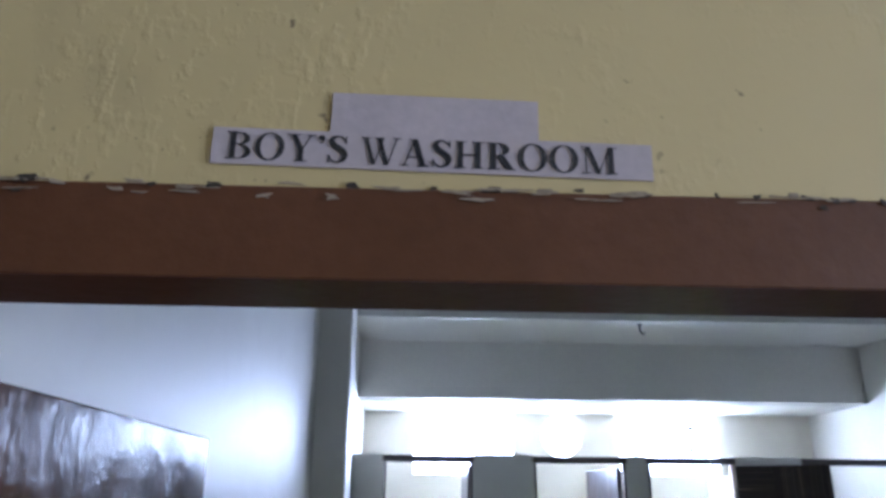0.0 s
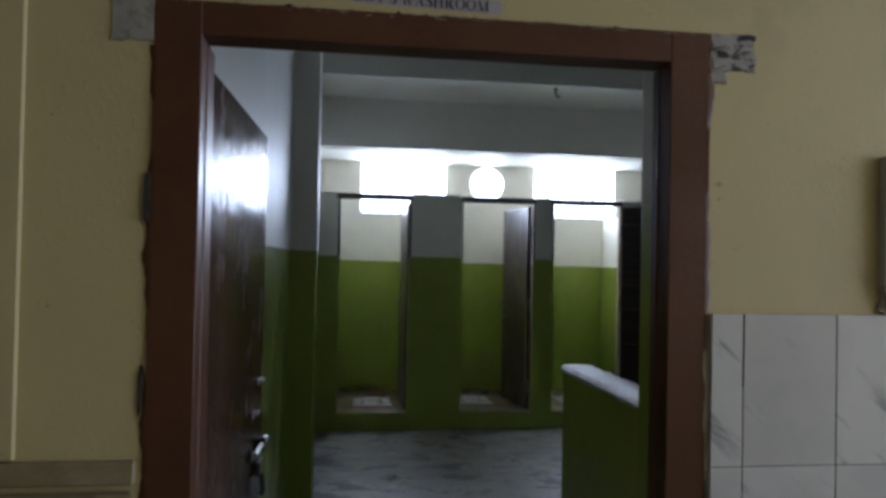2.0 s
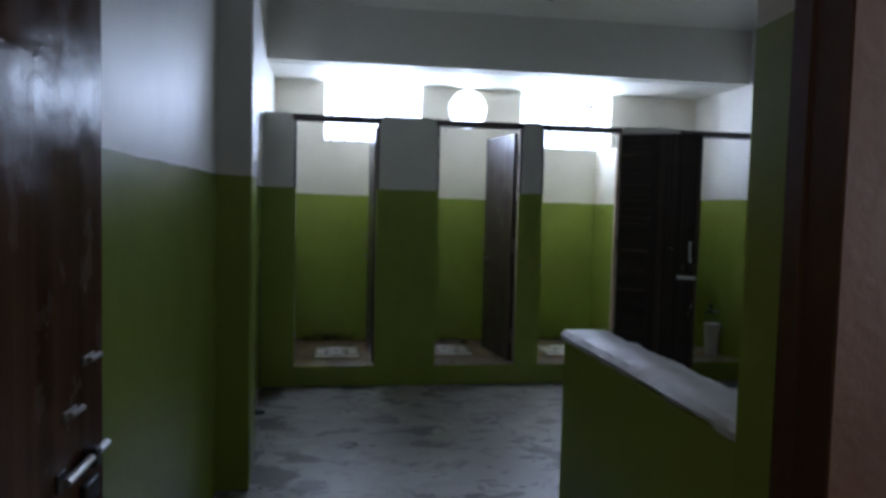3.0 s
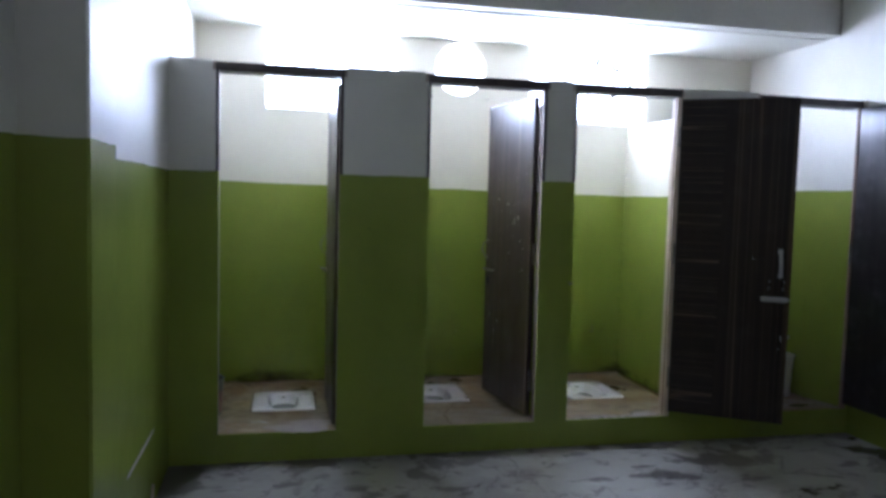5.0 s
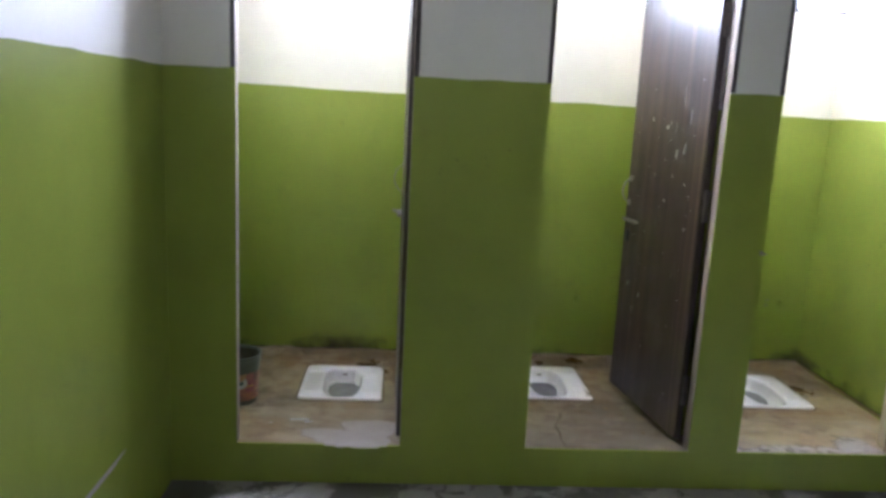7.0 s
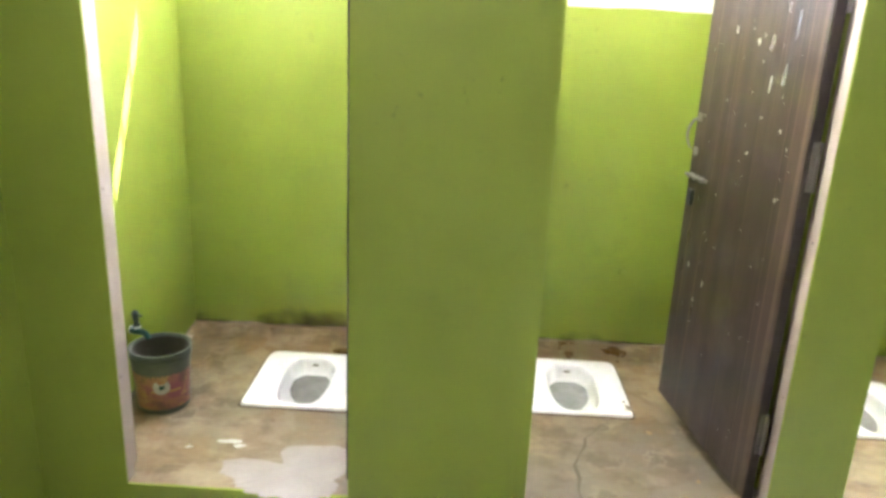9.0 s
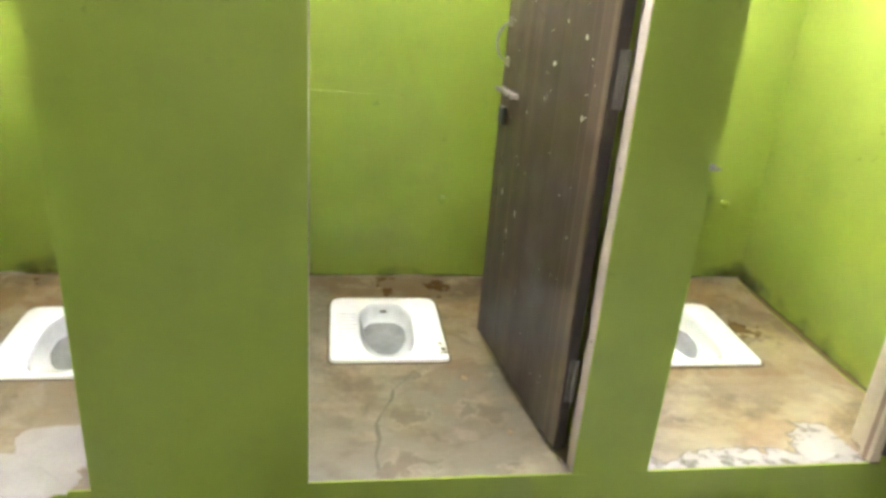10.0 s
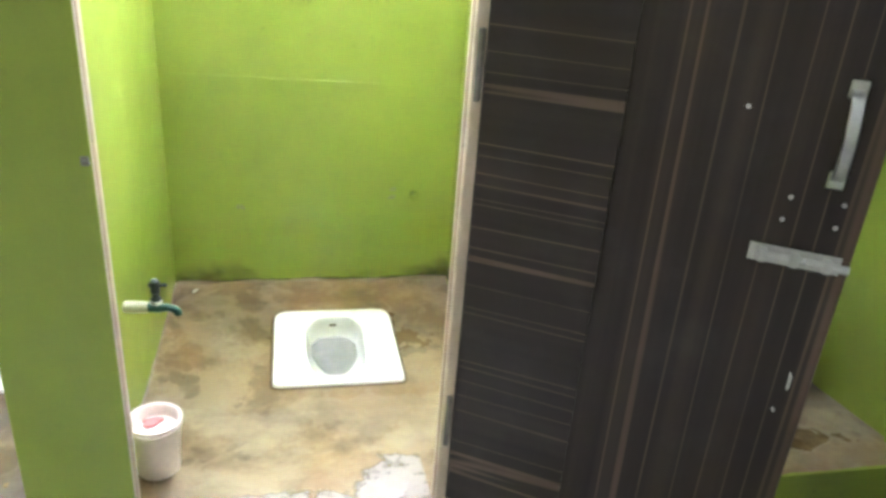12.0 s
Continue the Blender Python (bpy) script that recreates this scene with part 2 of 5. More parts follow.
def seeped_dirt():
    """Brown dirt that has crept up the wall foot, thinning out with a ragged edge."""
    n = Nodes("seeped_brown_dirt")
    node = n.add("ShaderNodeSeparateXYZ")
    n.put(n.geo.outputs["Position"], node.inputs[0])
    reach = n.ramp(n.noise(2.6, 3), 0.38, 0.68, -0.01, 0.10)
    level = n.math("SUBTRACT", n.math("ADD", reach, 0.085), node.outputs["Z"])
    ragged = n.math("ADD", level, n.math("MULTIPLY", n.math("SUBTRACT", n.noise(17, 5, 0.6), 0.5), 0.08))
    film = n.math("MULTIPLY", n.ramp(ragged, -0.03, 0.09), n.ramp(n.noise(9, 5, 0.6), 0.34, 0.60, 0.22, 0.68))
    rim = n.ramp(n.math("ADD", node.outputs["Z"], n.math("MULTIPLY", n.noise(13, 4), -0.022)), 0.088, 0.100, 0.85, 0.0)
    film = n.math("MAXIMUM", film, rim)
    n.put(film, n.bsdf.inputs["Alpha"])
    return n.finish(n.mix(n.noise(12, 4), (0.165, 0.112, 0.042), (0.29, 0.20, 0.088)), 0.75)


SEEPED = seeped_dirt()


def skim_cement():
    """A thin pale wash of cement with a lacy, broken edge, thickest beside the right jamb."""
    n = Nodes("thin_pale_cement_skim")
    node = n.add("ShaderNodeSeparateXYZ")
    n.put(n.geo.outputs["Position"], node.inputs[0])
    reach = n.ramp(node.outputs["X"], 2.45, 2.86, 0.050, 0.200)
    depth = n.math("SUBTRACT", reach, node.outputs["Y"])
    lace = n.math("MULTIPLY", n.math("SUBTRACT", n.noise(5.2, 6, 0.58, warp=0.2), 0.5), 0.50)
    cover = n.ramp(n.math("ADD", depth, lace), 0.0, 0.024)
    worn = n.ramp(n.noise(26, 5, 0.62), 0.36, 0.50, 0.45, 0.95)
    n.put(n.math("MULTIPLY", cover, worn), n.bsdf.inputs["Alpha"])
    n.bump(n.noise(40, 4, 0.6), 0.0008)
    return n.finish(n.mix(n.noise(6, 4), (0.295, 0.250, 0.212), (0.375, 0.325, 0.283)), 0.6)


SKIM = skim_cement()
CORRIDOR_FLOOR = surface("grey_corridor_stone", (0.14, 0.135, 0.125), (0.20, 0.19, 0.18), 0.4, 2)
CERAMIC = surface("white_glazed_ceramic", (0.91, 0.865, 0.92), (0.94, 0.895, 0.95), 0.14, 4, 40, 0.0002, coat=0.5)
CERAMIC_IN = surface("bowl_ceramic", (0.82, 0.79, 0.82), (0.90, 0.87, 0.90), 0.16, 9, 60, 0.0003, coat=0.4)
WATER = surface("standing_water_grey", (0.215, 0.21, 0.21), (0.30, 0.29, 0.29), 0.10, 14, 60, 0.0001)
HINGE = surface("dull_hinge_steel", (0.20, 0.18, 0.165), (0.30, 0.275, 0.25), 0.45, 30, 200, 0.0003, metal=0.6)
STEEL = surface("worn_steel", (0.55, 0.55, 0.54), (0.68, 0.68, 0.67), 0.36, 30, 200, 0.0003, metal=1.0)
DARK_METAL = surface("black_painted_iron", (0.015, 0.014, 0.016), (0.03, 0.028, 0.03), 0.45, 20)
RED_BROWN = surface("red_brown_gloss_paint", (0.082, 0.034, 0.016), (0.116, 0.049, 0.023), 0.38, 5, 70, 0.0007, spec=0.3)
HEAD_PAINT = surface("grey_brown_head_paint", (0.075, 0.062, 0.055), (0.11, 0.09, 0.08), 0.45, 8)
DARK_FRAME = surface("dark_brown_frame_paint", (0.048, 0.037, 0.036), (0.072, 0.056, 0.052), 0.45, 8)
RAW_WOOD = surface("raw_pinkish_wood", (0.37, 0.295, 0.235), (0.47, 0.385, 0.315), 0.6, 9, 90, 0.0012)
BROWNISH_WOOD = surface("brownish_jamb_wood", (0.285, 0.215, 0.16), (0.39, 0.305, 0.235), 0.6, 9, 90, 0.0012)
GROOVE_WOOD = surface("brownish_old_wood", (0.27, 0.175, 0.125), (0.38, 0.26, 0.19), 0.65, 9, 90, 0.0012)
PALE_WOOD = surface("pale_timber", (0.58, 0.47, 0.35), (0.70, 0.59, 0.46), 0.6, 9, 90, 0.0012)
PLASTIC_WHITE = surface("off_white_plastic", (0.68, 0.66, 0.62), (0.74, 0.72, 0.68), 0.35, 8)
PLASTIC_PALE = surface("pale_bluish_plastic", (0.62, 0.68, 0.70), (0.70, 0.75, 0.77), 0.35, 8)
PLASTIC_PINK = surface("pinkish_white_plastic", (0.82, 0.70, 0.68), (0.86, 0.76, 0.74), 0.4, 8)
PINK = surface("pink_soap_plastic", (0.62, 0.22, 0.24), (0.70, 0.30, 0.30), 0.45, 30)
PLASTIC_DARK = surface("dark_green_grey_plastic", (0.075, 0.088, 0.072), (0.115, 0.128, 0.108), 0.38, 8)
PLASTIC_BLUE = surface("faded_blue_plastic", (0.20, 0.34, 0.50), (0.28, 0.42, 0.58), 0.4, 9)
TEAL = surface("dark_teal_plastic", (0.012, 0.060, 0.050), (0.02, 0.085, 0.07), 0.36, 20)
DARK_TAP = surface("blackish_green_plastic", (0.020, 0.032, 0.024), (0.04, 0.055, 0.045), 0.36, 20)
OLD_PIPE = surface("yellowed_pipe_plastic", (0.36, 0.34, 0.25), (0.50, 0.48, 0.38), 0.5, 30)
BUCKET_INSIDE = surface("dark_brown_plastic", (0.035, 0.028, 0.020), (0.06, 0.05, 0.036), 0.6, 14)
def printed_label():
    n = Nodes("faded_magenta_orange_label")
    swirl = n.ramp(n.noise(10, 3, 0.5, warp=1.0), 0.40, 0.60)
    tone = n.mix(swirl, (0.29, 0.095, 0.125), (0.38, 0.185, 0.095))
    tone = n.mix(n.ramp(n.noise(17, 3, warp=0.8), 0.54, 0.66, 0.0, 0.7), tone, (0.48, 0.33, 0.12))
    tone = n.mix(n.ramp(n.noise(13, 4, 0.55), 0.52, 0.70, 0.0, 0.7), tone, (0.085, 0.080, 0.062))
    return n.finish(tone, 0.45)


LABEL_RED = printed_label()
LABEL_YELLOW = surface("yellow_label_print", (0.42, 0.24, 0.08), (0.50, 0.34, 0.12), 0.45, 16)
SCRAP = surface("dull_yellow_litter", (0.27, 0.19, 0.085), (0.36, 0.26, 0.12), 0.7, 30)
LABEL_WHITE = surface("white_label_print", (0.42, 0.42, 0.38), (0.60, 0.60, 0.56), 0.45, 40)
BLACK_INK = surface("black_print_ink", (0.012, 0.012, 0.014), (0.02, 0.02, 0.022), 0.6, 20)
PAPER = surface("lilac_white_paper", (0.41, 0.37, 0.388), (0.465, 0.42, 0.438), 0.7, 12, 120, 0.0004)
BOARD = surface("grey_white_switch_board", (0.46, 0.445, 0.42), (0.52, 0.505, 0.48), 0.45, 5)
SPECK = surface("white_paint_splash", (0.48, 0.47, 0.45), (0.58, 0.57, 0.55), 0.6, 50)
# Dark stone of the steps; under the upper flight it stands in for shade.
NEAR_BLACK = surface("near_black_brown", (0.030, 0.022, 0.022), (0.055, 0.042, 0.040), 0.36, 4)
CHIPPED = surface("dull_chipped_plaster", (0.24, 0.195, 0.13), (0.36, 0.30, 0.22), 0.8, 40, 120, 0.001)
DARK_HOLE = surface("dark_broken_plaster", (0.030, 0.024, 0.018), (0.07, 0.055, 0.04), 0.9, 40, 120, 0.002)
DRY_LEAF = surface("dry_creeper", (0.10, 0.10, 0.03), (0.18, 0.16, 0.06), 0.7, 20)


def wood(name, dark, light, streak, across, rough, lines=1.0, coat=0.2, spec=0.5, smudge=0.10, mottle=0.0):
    """Laminate with long fine streaks; across picks the axis of the grain."""
    n = Nodes(name)
    at = n.where(70, 70, 1.3) if across == "z" else n.where(1.6, 1.6, 48)
    fibre = n.noise(1.0, 5, 0.6, at)
    at2 = n.where(17, 17, 0.25) if across == "z" else n.where(0.35, 0.35, 13)
    band = n.noise(1.0, 3, 0.5, at2)
    tone = n.mix(n.ramp(band, 0.35, 0.65), dark, light)
    tone = n.mix(n.ramp(fibre, 0.45, 0.8, 0.0, 0.5), tone, tuple(v * 0.4 for v in dark))
    veins = n.noise(1.0, 1, 0.4, n.where(15, 15, 0.10) if across == "z" else n.where(0.22, 0.22, 23))
    near = n.math("ABSOLUTE", n.math("SUBTRACT", veins, 0.5))
    thin = n.math("MULTIPLY", n.ramp(near, 0.006, 0.018, 1.0, 0.0), n.ramp(n.noise(1.0, 3, 0.5, n.where(9, 9, 2) if across == "z" else n.where(3, 3, 9)), 0.3, 0.6, 0.35, 1.0))
    tone = n.mix(n.math("MULTIPLY", thin, lines), tone, streak)
    haze = n.ramp(n.noise(7, 5, 0.6), 0.52, 0.75, 0.0, smudge)
    tone = n.mix(haze, tone, (0.45, 0.43, 0.42))
    n.bump(n.math("ADD", fibre, n.math("MULTIPLY", n.noise(6, 4, 0.6), mottle)), 0.0005)
    worn = n.ramp(n.noise(8 if mottle else 5, 6, 0.65, n.where(1, 1, 0.6)), 0.36, 0.64, rough * 0.8, rough * (2.4 if mottle else 1.3))
    return n.finish(tone, worn, coat=coat, spec=spec)


WOOD_LEAF = wood("brown_laminate_wood", (0.026, 0.016, 0.011), (0.056, 0.034, 0.022), (0.15, 0.095, 0.06), "z", 0.36, 0.6, 0.1, 0.4, smudge=0.06)
WOOD_DARK = wood("dark_ebony_laminate_upright", (0.019, 0.012, 0.009), (0.042, 0.027, 0.019), (0.135, 0.088, 0.060), "z", 0.40, 0.75, coat=0.06, spec=0.4, smudge=0.025)
WOOD_CROSS = wood("dark_ebony_laminate_crosswise", (0.019, 0.012, 0.009), (0.036, 0.024, 0.018), (0.165, 0.110, 0.076), "x", 0.40, 0.75, coat=0.06, spec=0.4, smudge=0.025)
WOOD_PLAIN = wood("dark_plain_laminate", (0.016, 0.012, 0.014), (0.026, 0.020, 0.021), (0.06, 0.04, 0.03), "z", 0.38, 0.3)
ENTRY_LEAF = wood("glossy_dark_brown_door", (0.070, 0.036, 0.022), (0.108, 0.058, 0.036), (0.13, 0.08, 0.05), "z", 0.125, 0.2, 0.0, 0.040, 0.05, 9.0)


def scraped_plaster(name, pale, smear):
    """Pale scraped filler with dark smears and pits."""
    n = Nodes(name)
    tone = n.mix(n.ramp(n.noise(22, 5, 0.6), 0.35, 0.65), tuple(v * 0.78 for v in pale), pale)
    dark = n.ramp(n.noise(34, 5, 0.62, n.where(0.8, 1, 1.7), 0.4), 0.53, 0.60, 0.0, smear)
    tone = n.mix(dark, tone, (0.045, 0.036, 0.028))
    n.bump(n.math("SUBTRACT", n.noise(60, 4), dark), 0.0016)
    return n.finish(tone, 0.8)


def chalk_smear():
    """Thin rubbed paint that lets the laminate show through."""
    n = Nodes("chalky_paint_smear")
    n.put(n.math("MULTIPLY", n.ramp(n.noise(60, 5, 0.65, n.where(1, 1, 0.35)), 0.40, 0.62), 0.45), n.bsdf.inputs["Alpha"])
    return n.finish(n.mix(n.noise(20, 3), (0.34, 0.34, 0.345), (0.46, 0.46, 0.465)), 0.7)


CHALK = chalk_smear()
SCRAPED = scraped_plaster("scraped_white_filler", (0.40, 0.36, 0.315), 0.85)
SMEARED = scraped_plaster("smeared_grey_filler", (0.34, 0.31, 0.265), 0.25)


def marble_tile():
    n = Nodes("white_veined_tile")
    own = n.add("ShaderNodeObjectInfo").outputs["Random"]
    shift = n.add("ShaderNodeVectorMath")
    n.put(n.geo.outputs["Position"], shift.inputs[0])
    n.put(n.math("MULTIPLY", own, 9.0), shift.inputs[1])
    lean = n.add("ShaderNodeMapping")
    n.put(shift.outputs[0], lean.inputs["Vector"])
    lean.inputs["Rotation"].default_value = (0.0, radians(-42), 0.0)
    thin = n.add("ShaderNodeMapping")
    n.put(lean.outputs[0], thin.inputs["Vector"])
    thin.inputs["Scale"].default_value = (4.5, 1.0, 22.0)
    streak = n.math("MULTIPLY", n.ramp(n.noise(1.0, 5, 0.6, thin.outputs[0], 0.5), 0.565, 0.66), n.ramp(n.noise(3.2, 2, 0.5, shift.outputs[0]), 0.42, 0.60, 0.0, 0.85))
    cloud = n.ramp(n.noise(5, 4, 0.6, shift.outputs[0]), 0.45, 0.75, 0.0, 0.25)
    tone = n.mix(own, (0.53, 0.515, 0.485), (0.60, 0.585, 0.555))
    tone = n.mix(n.math("MAXIMUM", streak, cloud), tone, (0.235, 0.235, 0.24))
    n.bump(n.noise(30, 3), 0.0003)
    return n.finish(tone, 0.22)


TILE = marble_tile()


# ---- building blocks ----
def box(bm, x0, y0, z0, x1, y1, z1, bevel=0.0, segments=1):
    made = bmesh.ops.create_cube(bm, size=1)["verts"]
    for v in made:
        v.co = ((x0 + x1) / 2 + v.co.x * (x1 - x0), (y0 + y1) / 2 + v.co.y * (y1 - y0), (z0 + z1) / 2 + v.co.z * (z1 - z0))
    if bevel:
        edges = {e for v in made for e in v.link_edges}
        bmesh.ops.bevel(bm, geom=list(edges), offset=bevel, segments=segments, profile=0.5, affect="EDGES")
    return bm


def boxes(*rows, bevel=0.0):
    bm = bmesh.new()
    for row in rows:
        box(bm, *row, bevel=bevel)
    return bm


def turned(rows, sides=32, at=(0, 0, 0), axis="z"):
    """A body of revolution from (radius, height) rows."""
    bm = bmesh.new()
    rings = []
    for r, h in rows:
        ring = []
        for k in range(sides):
            a = 2 * math.pi * k / sides
            u, v = r * math.cos(a), r * math.sin(a)
            p = {"z": (u, v, h), "x": (h, u, v), "y": (u, h, v)}[axis]
            ring.append(bm.verts.new(Vector(at) + Vector(p)))
        rings.append(ring)
    for a, b in zip(rings, rings[1:]):
        for k in range(sides):
            bm.faces.new((a[k], a[(k + 1) % sides], b[(k + 1) % sides], b[k]))
    for ring in (rings[0], rings[-1]):
        bm.faces.new(ring)
    bmesh.ops.recalc_face_normals(bm, faces=bm.faces)
    return bm


def tube(points, radius, sides=10):
    """A round bar along a line of points."""
    bm = bmesh.new()
    pts = [Vector(p) for p in points]
    rings = []
    for k, p in enumerate(pts):
        way = (pts[min(k + 1, len(pts) - 1)] - pts[max(k - 1, 0)]).normalized()
        side = way.cross(Vector((0, 0, 1)) if abs(way.z) < 0.9 else Vector((1, 0, 0))).normalized()
        up = side.cross(way)
        rings.append([bm.verts.new(p + radius * (math.cos(2 * math.pi * j / sides) * side + math.sin(2 * math.pi * j / sides) * up)) for j in range(sides)])
    for a, b in zip(rings, rings[1:]):
        for j in range(sides):
            bm.faces.new((a[j], a[(j + 1) % sides], b[(j + 1) % sides], b[j]))
    bm.faces.new(rings[0])
    bm.faces.new(rings[-1])
    bmesh.ops.recalc_face_normals(bm, faces=bm.faces)
    return bm


def blob(seed, rx, ry, thick, points=26, rough=0.25, jag=0.06):
    """A flat lump with an uneven outline, lying on z = 0."""
    rnd = random.Random(seed)
    bm = bmesh.new()
    wave = [(rnd.uniform(0, 6.3), rnd.uniform(0.3, 1.0)) for _ in range(5)]
    low, high = [], []
    for k in range(points):
        a = 2 * math.pi * k / points
        f = 1 + rough * sum(w * math.sin((n + 2) * a + p) / (n + 1.5) for n, (p, w) in enumerate(wave)) + rnd.uniform(-jag, jag)
        x, y = rx * math.copysign(abs(math.cos(a)) ** 0.7, math.cos(a)) * f, ry * math.copysign(abs(math.sin(a)) ** 0.7, math.sin(a)) * f
        low.append(bm.verts.new((x, y, 0)))
        high.append(bm.verts.new((x * 0.97, y * 0.97, thick * rnd.uniform(0.7, 1.2))))
    for k in range(points):
        j = (k + 1) % points
        bm.faces.new((low[k], low[j], high[j], high[k]))
    top = bm.verts.new((0, 0, thick))
    for k in range(points):
        bm.faces.new((high[k], high[(k + 1) % points], top))
    bm.faces.new(low[::-1])
    bmesh.ops.recalc_face_normals(bm, faces=bm.faces)
    return bm


def joined(*parts):
    bm = bmesh.new()
    for other in parts:
        me = bpy.data.meshes.new("joint")
        other.to_mesh(me)
        bm.from_mesh(me)
        bpy.data.meshes.remove(me)
        other.free()
    return bm


def moved(bm, m):
    bmesh.ops.transform(bm, matrix=m, verts=bm.verts)
    return bm


def mesh_of(name, bm, material, smooth=False):
    me = bpy.data.meshes.new(name)
    bm.to_mesh(me)
    bm.free()
    me.materials.append(material)
    if smooth:
        for p in me.polygons:
            p.use_smooth = True
        me.set_sharp_from_angle(angle=radians(40))
    return me


def part(name, bm, material, parent, label="", smooth=False):
    ob = new(name, mesh_of(name, bm, material, smooth))
    ob.parent = parent
    return tagged(ob, label)


def setting(name, bm, material, label, category="", smooth=False):
    return tagged(new(name, mesh_of(name, bm, material, smooth)), label, category, kind="structure")


def thing(name, m, label, category, group=""):
    ob = new(name)
    ob.empty_display_size = 0.05
    ob.matrix_world = m
    return tagged(ob, label, category, group)


def solid(name, bm, material, label, category, group="", smooth=False, m=None):
    ob = new(name, mesh_of(name, bm, material, smooth))
    if m is not None:
        ob.matrix_world = m
    return tagged(ob, label, category, group)


# ---- the washroom shell ----
OPENINGS = [(0.258, 0.905), (1.418, 2.100), (2.310, 2.968), (3.560, 4.268)]   # clear width of the four doorways
HEAD = 2.122                                                                  # underside of the door heads
JAMB, WALL_T, TOP = 0.036, 0.11, 2.178

setting("floor", boxes((-0.29, INNER - 0.165, FLOOR - 0.1, RIGHT + 0.2, 0.0, FLOOR)), FLOOR_MAT, "stained grey cement floor with dark damp patches", "floor")
PANS = [(0.618, 0.772), (1.667, 0.843), (2.784, 0.797)]   # centres of the squat pans


def ground(y):
    """Height of the cubicle floor, which falls gently from the threshold to the pans."""
    return STEP - 0.040 * min(1.0, max(0.0, (y - 0.03) / 0.42)) + 0.012 * max(0.0, (y - 1.10) / 0.155)


def dished_floor():
    bm = bmesh.new()
    xs = [0.0]
    for x, _ in PANS:
        xs += [x - 0.098, x + 0.098]
    xs.append(RIGHT)
    for k, (x0, x1) in enumerate(zip(xs, xs[1:])):
        ys = [0.0, 0.03, 0.15, 0.30, 0.45, 1.10, BACK]
        hole = None
        if k % 2:
            y = PANS[k // 2][1]
            hole = (y - 0.210, y + 0.190)
            ys = sorted(ys + list(hole))
        rows = [(bm.verts.new((x0, y, ground(y))), bm.verts.new((x1, y, ground(y)))) for y in ys]
        for (y0, a), (y1, b) in zip(zip(ys, rows), zip(ys[1:], rows[1:])):
            if not hole or y1 <= hole[0] or y0 >= hole[1]:
                bm.faces.new((a[0], a[1], b[1], b[0]))
    box(bm, 0.0, 0.0, FLOOR - 0.25, RIGHT, BACK, FLOOR - 0.2)
    return bm


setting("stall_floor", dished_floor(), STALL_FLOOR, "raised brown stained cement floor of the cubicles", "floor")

# front wall of the cubicles: piers, heads and sills round the doorways
rows, last = [], 0.0
for a, b in OPENINGS:
    rows.append((last, -0.004, FLOOR, a - JAMB, WALL_T, TOP))
    rows.append((a - JAMB, -0.004, STEP, a - 0.001, -0.0006, LINE))
    rows.append((a - JAMB, -0.004, LINE, a - 0.018, -0.0006, HEAD))
    if b < 2.5:
        rows.append((b + 0.001, -0.004, STEP, b + JAMB, -0.0006, LINE))
        rows.append((b + 0.018, -0.004, LINE, b + JAMB, -0.0006, HEAD))
    last = b + JAMB
rows.append((last, -0.004, FLOOR, RIGHT, WALL_T, TOP))
setting("wall_front", boxes(*rows), PAINT, "lime green and white plastered cubicle wall with four doorways", "wall")
sills = boxes(*[(a - JAMB, -0.004, FLOOR, b + JAMB, -0.0003, STEP - 0.001) for a, b in OPENINGS])
setting("trim_sill", sills, PAINT, "lime green painted threshold edge below the cubicle doorways", "threshold")

# back wall with two openings and a round vent
WIN = [(0.475, 1.420), (2.432, 3.390)]
SILL_Z, BACK_OUT = 2.072, BACK + 0.23


def plate_with_hole(x0, z0, x1, z1, cx, cz, r, y0, y1, n=48):
    bm = bmesh.new()
    rings = []
    for y in (y0, y1):
        outer, inner = [], []
        for k in range(n):
            a = 2 * math.pi * (k + 0.5) / n
            c, s = math.cos(a), math.sin(a)
            reach = min(((x1 - cx) if c > 0 else (cx - x0)) / max(abs(c), 1e-6), ((z1 - cz) if s > 0 else (cz - z0)) / max(abs(s), 1e-6))
            outer.append(bm.verts.new((cx + c * reach, y, cz + s * reach)))
            inner.append(bm.verts.new((cx + c * r, y, cz + s * r)))
        rings.append((outer, inner))
    for outer, inner in rings:
        for k in range(n):
            bm.faces.new((outer[k], outer[(k + 1) % n], inner[(k + 1) % n], inner[k]))
    for a, b in zip(rings[0], rings[1]):
        for k in range(n):
            bm.faces.new((a[k], a[(k + 1) % n], b[(k + 1) % n], b[k]))
    bmesh.ops.recalc_face_normals(bm, faces=bm.faces)
    return bm


VENT = (1.885, 2.423, 0.190)
back = boxes((-0.3, BACK, FLOOR, RIGHT + 0.2, BACK_OUT, SILL_Z),
             (-0.3, BACK, SILL_Z, WIN[0][0], BACK_OUT, SLAB + 0.2), (WIN[0][1], BACK, SILL_Z, 1.66, BACK_OUT, SLAB + 0.2),
             (2.11, BACK, SILL_Z, WIN[1][0], BACK_OUT, SLAB + 0.2), (WIN[1][1], BACK, SILL_Z, RIGHT + 0.2, BACK_OUT, SLAB + 0.2),
             (WIN[0][0], BACK, 2.625, WIN[0][1], BACK_OUT, SLAB + 0.2), (WIN[1][0], BACK, 2.625, WIN[1][1], BACK_OUT, SLAB + 0.2),
             (1.66, BACK, SILL_Z, 2.11, BACK_OUT, 2.20), (1.66, BACK, 2.628, 2.11, BACK_OUT, SLAB + 0.2))
